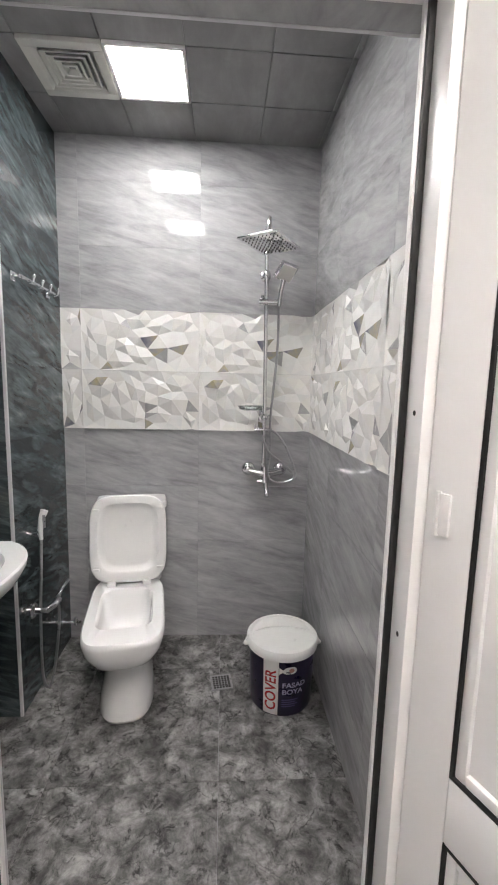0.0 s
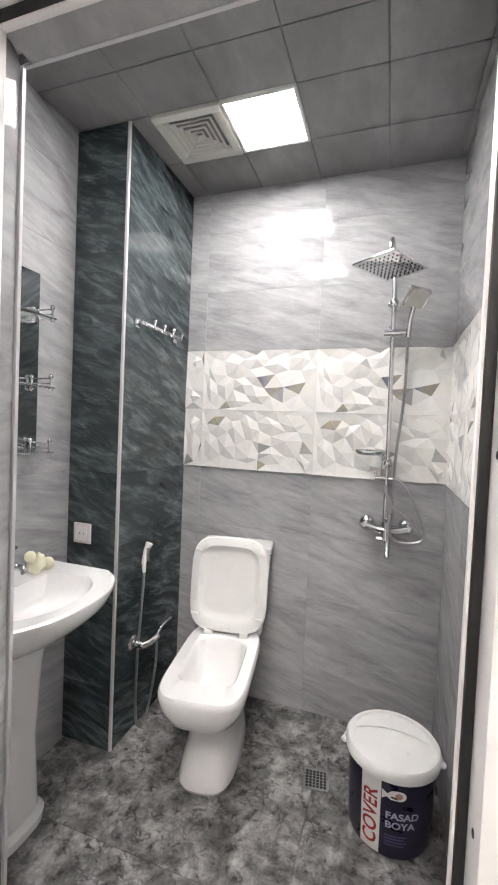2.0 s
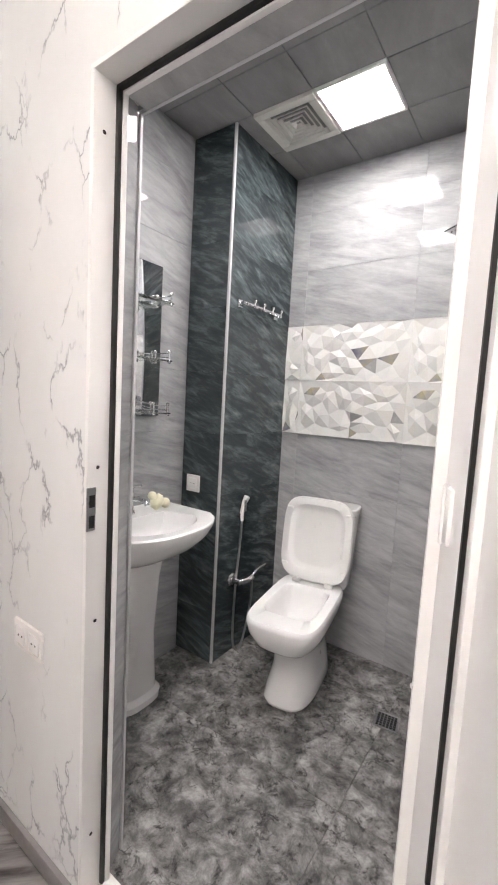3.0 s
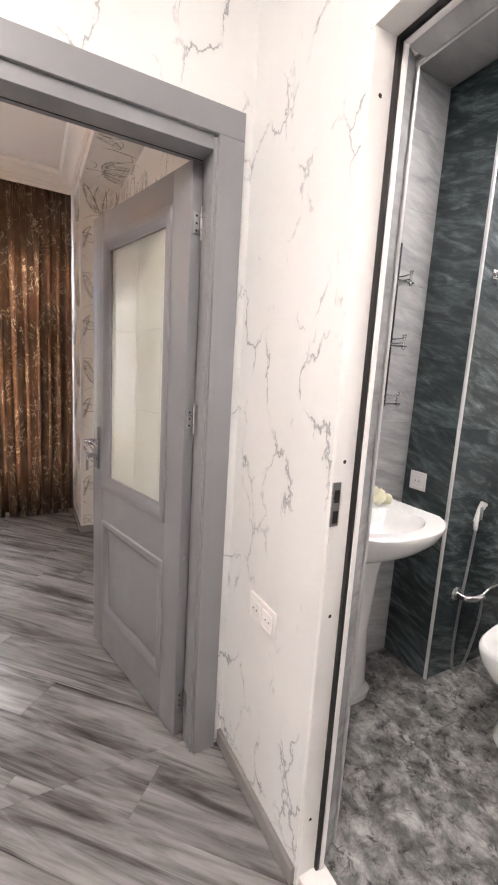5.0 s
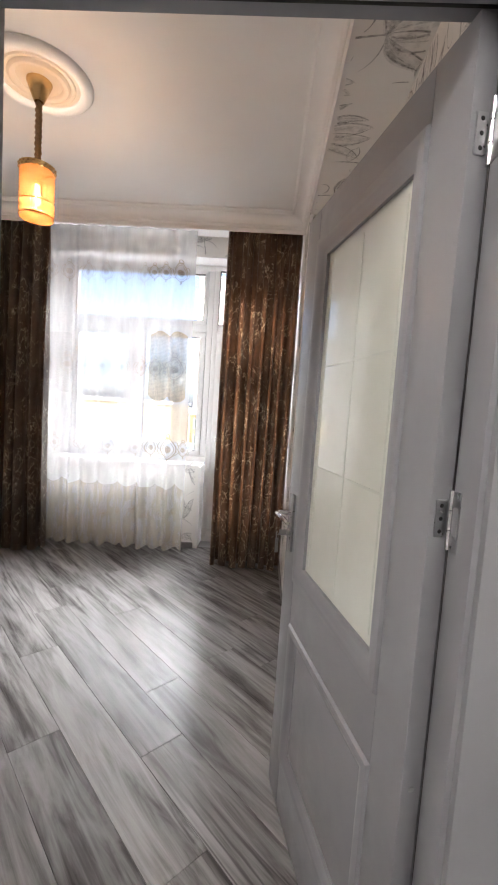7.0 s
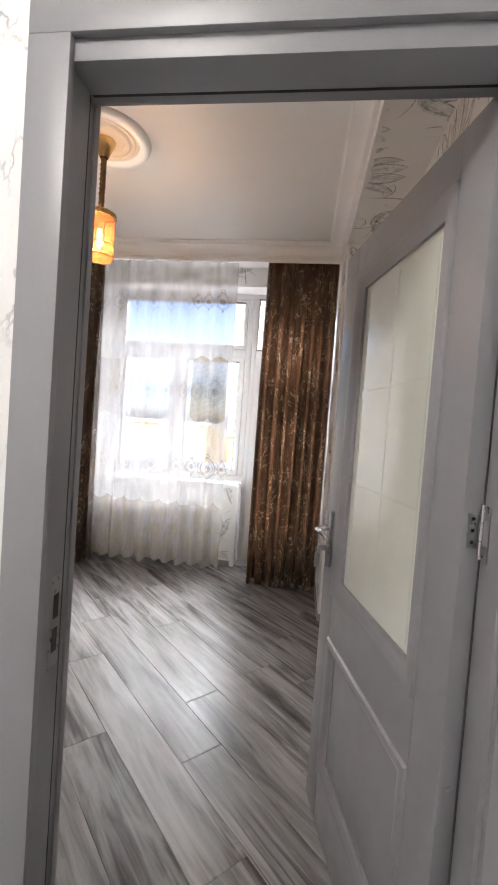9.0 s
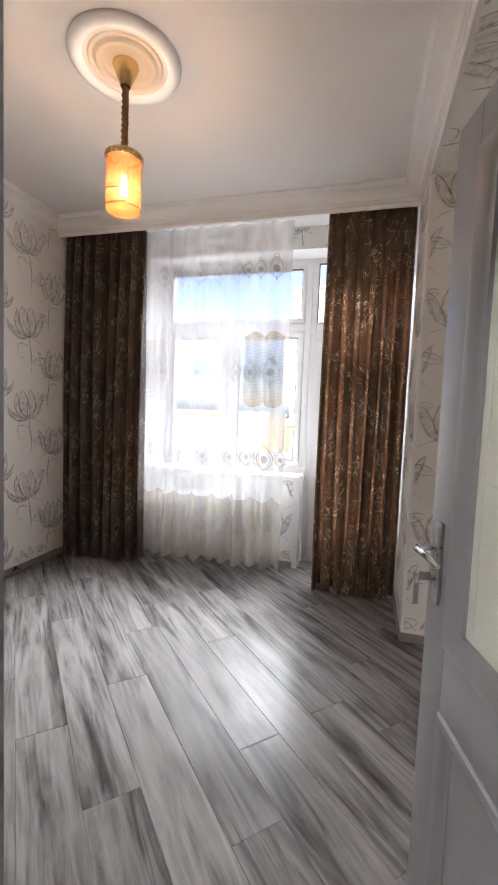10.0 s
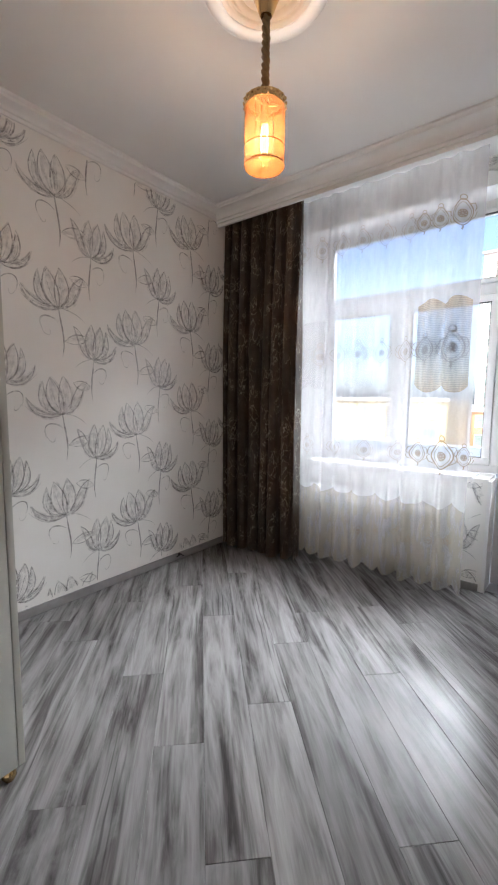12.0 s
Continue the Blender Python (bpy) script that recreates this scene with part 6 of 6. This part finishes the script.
def papered(wall, u0, u1, z0, z1, place, seed, first=0.0):
    """Flowers in strips 0.548 m wide; every other strip hangs 0.16 m lower."""
    rnd = random.Random(seed)
    ink, wash = bmesh.new(), bmesh.new()
    clip = (u0 + 0.003, z0 + 0.003, u1 - 0.003, z1 - 0.003)
    for strip in range(-8, 9):
        u, drop = first + 0.548 * strip, -0.16 * (strip % 2)
        if not u0 - 0.4 < u < u1 + 0.6: continue
        for k in range(-2, 6):
            z = 0.58 + drop + 0.646 * k
            tulip(ink, wash, (u, z), 0.2, 1, rnd, clip, place)
            tulip(ink, wash, (u - 0.225, z - 0.295), 0.19, -1, rnd, clip, place, 0.82)
    tagged(part("drawing", ink, M["ink"], wall, "silver-grey tulip drawings"), kind="stuff")
    tagged(part("drawing_wash", wash, M["wash"], wall), kind="stuff")


papered(wall_south, WEST, -1.05, 0.065, CEIL - 0.075, lambda p: Vector((p.x, SOUTH + 0.0012, p.y)), 1, -2.318)
papered(wall_jog, 0.46, NICHE, 0.065, SOFFIT, lambda p: Vector((-3.2588, p.x, p.y)), 2, 0.62)
papered(wall_jog, WEST, -3.27, 0.065, CEIL - 0.1, lambda p: Vector((p.x, LIP - 0.0012, p.y)), 6, -3.5)
papered(soffit, -3.2, -1.06, LIP + 0.01, NICHE, lambda p: Vector((p.x, p.y, SOFFIT - 0.0012)), 3, -1.9)
papered(wall_niche, -3.24, -1.06, 0.065, SOFFIT, lambda p: Vector((p.x, NICHE - 0.0012, p.y)), 4, -2.0)
papered(wall_window, WIN0, DOOR1, HEAD, CEIL, lambda p: Vector((WEST + 0.0012, p.x, p.y)), 5, -0.2)
papered(wall_window, SOUTH, WIN1 - 0.03, 0.065, SILL - 0.02, lambda p: Vector((WEST + 0.0012, p.x, p.y)), 7, -0.3)


# ---- pieces: wall tiles, floor tiles and planks ----
TILES = {}


def tile_mesh(w, h, mat_):
    key = (round(w, 3), round(h, 3), mat_.name)
    if key not in TILES:
        bm = bmesh.new()
        g, e = 0.0002, 0.0003
        base = [(g, g), (w - g, g), (w - g, h - g), (g, h - g)]
        face = [(g + e, g + e), (w - g - e, g + e), (w - g - e, h - g - e), (g + e, h - g - e)]
        loft(bm, [[(x, 0.008, z) for x, z in base], [(x, 0.001, z) for x, z in base], [(x, 0.0, z) for x, z in face]])
        TILES[key] = mesh_of(bm, "tile", mat_, False)
    return TILES[key]


def relief_mesh(w, h, seed):
    """A faceted relief tile: many-sided blossoms of triangles folded up to low peaks."""
    import mathutils
    rnd = random.Random(seed)
    g = 0.0006
    rim = [(g, g), (w - g, g), (w - g, h - g), (g, h - g)]
    nx = max(1, round(w / 0.105))
    rim += [(w * k / nx + rnd.uniform(-0.018, 0.018), z) for k in range(1, nx) for z in (g, h - g)]
    rim += [(x, h * k / 3 + rnd.uniform(-0.015, 0.015)) for k in (1, 2) for x in (g, w - g)]
    inner, tries = [], 0
    while len(inner) < int(12 * w / 0.59) and tries < 4000:
        tries += 1
        q = (rnd.uniform(0.035, max(0.036, w - 0.035)), rnd.uniform(0.04, h - 0.04))
        if all((q[0] - a) ** 2 + (q[1] - b) ** 2 > 0.078 ** 2 for a, b in inner):
            inner.append(q)
    pts, _, tris = mathutils.geometry.delaunay_2d_cdt([Vector(p) for p in rim + inner], [], [], 0, 1e-5)[:3]
    bm = bmesh.new()
    edge_of = lambda p: min(p.x, w - p.x, p.y, h - p.y) < 0.012
    peaks = [bm.verts.new((p.x, -rnd.uniform(0.004, 0.012) if edge_of(p) else -rnd.uniform(0.012, 0.019), p.y)) for p in pts]
    valleys, shared = [], {}
    for n, f in enumerate(tris):
        c = sum((pts[i] for i in f), Vector((0, 0))) / 3
        c += Vector((rnd.uniform(-0.012, 0.012), rnd.uniform(-0.012, 0.012))) * (0 if edge_of(c) else 1)
        valleys.append(bm.verts.new((c.x, -rnd.uniform(0.001, 0.006), c.y)))
        for i, j in zip(f, f[1:] + f[:1]):
            shared.setdefault(tuple(sorted((i, j))), []).append(n)
    for (i, j), owners in shared.items():
        if len(owners) == 2:
            new_faces = [(peaks[i], valleys[owners[0]], valleys[owners[1]]), (peaks[j], valleys[owners[1]], valleys[owners[0]])]
        else:
            new_faces = [(peaks[i], peaks[j], valleys[owners[0]])]
        for vs in new_faces:
            r = rnd.random()
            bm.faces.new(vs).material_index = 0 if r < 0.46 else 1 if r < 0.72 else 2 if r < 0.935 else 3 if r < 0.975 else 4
    bm.faces.new([bm.verts.new((x, 0.008, z)) for x, z in ((g, g), (w - g, g), (w - g, h - g), (g, h - g))])
    bm.normal_update()
    for f in bm.faces:
        if f.calc_center_median().y < 0 and f.normal.y > 0: f.normal_flip()
    me = bpy.data.meshes.new("relief_tile")
    bm.to_mesh(me)
    bm.free()
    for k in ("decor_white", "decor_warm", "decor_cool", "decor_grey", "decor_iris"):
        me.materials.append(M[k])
    return me


RELIEF = {}


def tile_wall(wall, origin, turn, length, seams, mat_, top, relief=True, z0=BF):
    """Rows of tiles 0.30 m high along a wall; local x runs along it, local -y comes out of it."""
    rows = [z0] + [0.3 * k for k in range(1, 9) if 0.3 * k < top] + [top]
    cuts = [0] + [s for s in seams if 0.02 < s < length - 0.02] + [length]
    m = pose(*origin, 0, 0, turn)
    for a, b in zip(rows, rows[1:]):
        for i, (p, q) in enumerate(zip(cuts, cuts[1:])):
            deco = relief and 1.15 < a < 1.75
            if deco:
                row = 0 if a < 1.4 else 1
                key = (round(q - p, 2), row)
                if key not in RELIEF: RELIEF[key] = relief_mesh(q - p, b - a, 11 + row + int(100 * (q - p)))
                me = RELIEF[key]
            else:
                me = tile_mesh(q - p, b - a, mat_)
            o = new("tile", me)
            o.parent = wall
            o.matrix_basis = m @ pose(p, 0, a)


tile_wall(wall_back, (COLX, BACK, 0), 0, BRIGHT - COLX, [0.10, 0.69], M["tile_light"], BCEIL)
tile_wall(wall_right, (BRIGHT, BACK, 0), -90, BACK - 0.83, [0.42, 1.01], M["tile_light"], BCEIL)
tile_wall(wall_left, (BLEFT, 0.83, 0), 90, COLY - 0.83, [0.25], M["tile_light"], BCEIL, False)
tile_wall(wall_column, (BLEFT, COLY, 0), 0, COLX - BLEFT, [], M["tile_dark"], BCEIL, False)
tile_wall(wall_column, (COLX, COLY, 0), 90, BACK - COLY, [], M["tile_dark"], BCEIL, False)

# bathroom floor tiles
def slab(x0, y0, x1, y1, z, t, mat_):
    bm = bmesh.new()
    g, e = 0.0008, 0.001
    loft(bm, [[(x0 + d, y0 + d, h), (x1 - d, y0 + d, h), (x1 - d, y1 - d, h), (x0 + d, y1 - d, h)] for d, h in ((g, z - t), (g, z - 0.001), (g + e, z))])
    return mesh_of(bm, "tile", mat_, False)


for x0, x1 in ((-1.04, -0.58), (-0.58, 0.02), (0.02, 0.49)):
    for y0, y1 in ((0.776, 1.34), (1.34, 1.94), (1.94, 2.23)):
        o = new("tile", slab(x0, y0, x1, y1, BF, 0.009, M["floor_tile"]))
        o.parent = bath_floor


# laminate planks, laid diagonally
def clip_poly(poly, axis, limit, keep_less):
    out = []
    for i, a in enumerate(poly):
        b = poly[(i + 1) % len(poly)]
        ina, inb = ((a[axis] <= limit) == keep_less), ((b[axis] <= limit) == keep_less)
        if ina: out.append(a)
        if ina != inb:
            s = (limit - a[axis]) / (b[axis] - a[axis])
            out.append((a[0] + s * (b[0] - a[0]), a[1] + s * (b[1] - a[1])))
    return out


PW, PL = 0.193, 1.38
D = (math.cos(radians(45)), math.sin(radians(45)))
ORG = (-1.94, -0.014)    # a corner where four planks meet


def to_world(s, w):
    return (ORG[0] + s * D[0] + w * D[1], ORG[1] + s * D[1] - w * D[0])


for r in range(-24, 24):
    off = (0.0, 0.435, 1.05, 0.62, 0.19, 0.83, 1.25, 1.03, 0.3, 1.065)[r % 10]
    for k in range(-5, 6):
        s0 = off + k * PL
        for rx0, ry0, rx1, ry1 in ((WEST - 0.05, SOUTH, -0.985, NICHE), (-0.985, -1.6, EAST, 0.70)):
            poly = [to_world(s0 + a, r * PW + b) for a, b in ((0.0004, 0.0004), (PL - 0.0004, 0.0004), (PL - 0.0004, PW - 0.0004), (0.0004, PW - 0.0004))]
            for axis, limit, less in ((0, rx0, False), (0, rx1, True), (1, ry0, False), (1, ry1, True)):
                if poly: poly = clip_poly(poly, axis, limit, less)
            if len(poly) < 3: continue
            area = abs(sum(a[0] * b[1] - b[0] * a[1] for a, b in zip(poly, poly[1:] + poly[:1]))) / 2
            if area < 0.002: continue
            cx, cy = sum(p[0] for p in poly) / len(poly), sum(p[1] for p in poly) / len(poly)
            loc = [((x - cx) * D[0] + (y - cy) * D[1], -(x - cx) * D[1] + (y - cy) * D[0]) for x, y in poly]
            bm = bmesh.new()
            loft(bm, [[(x * f, y * (1 - (1 - f) * 6), h) for x, y in loc] for f, h in ((1.0, -0.011), (1.0, -0.0012), (0.998, 0.0))])
            o = new("plank", mesh_of(bm, "plank", M["laminate"], False))
            o.parent = floor
            o.matrix_basis = pose(cx, cy, 0, 0, 0, 45)
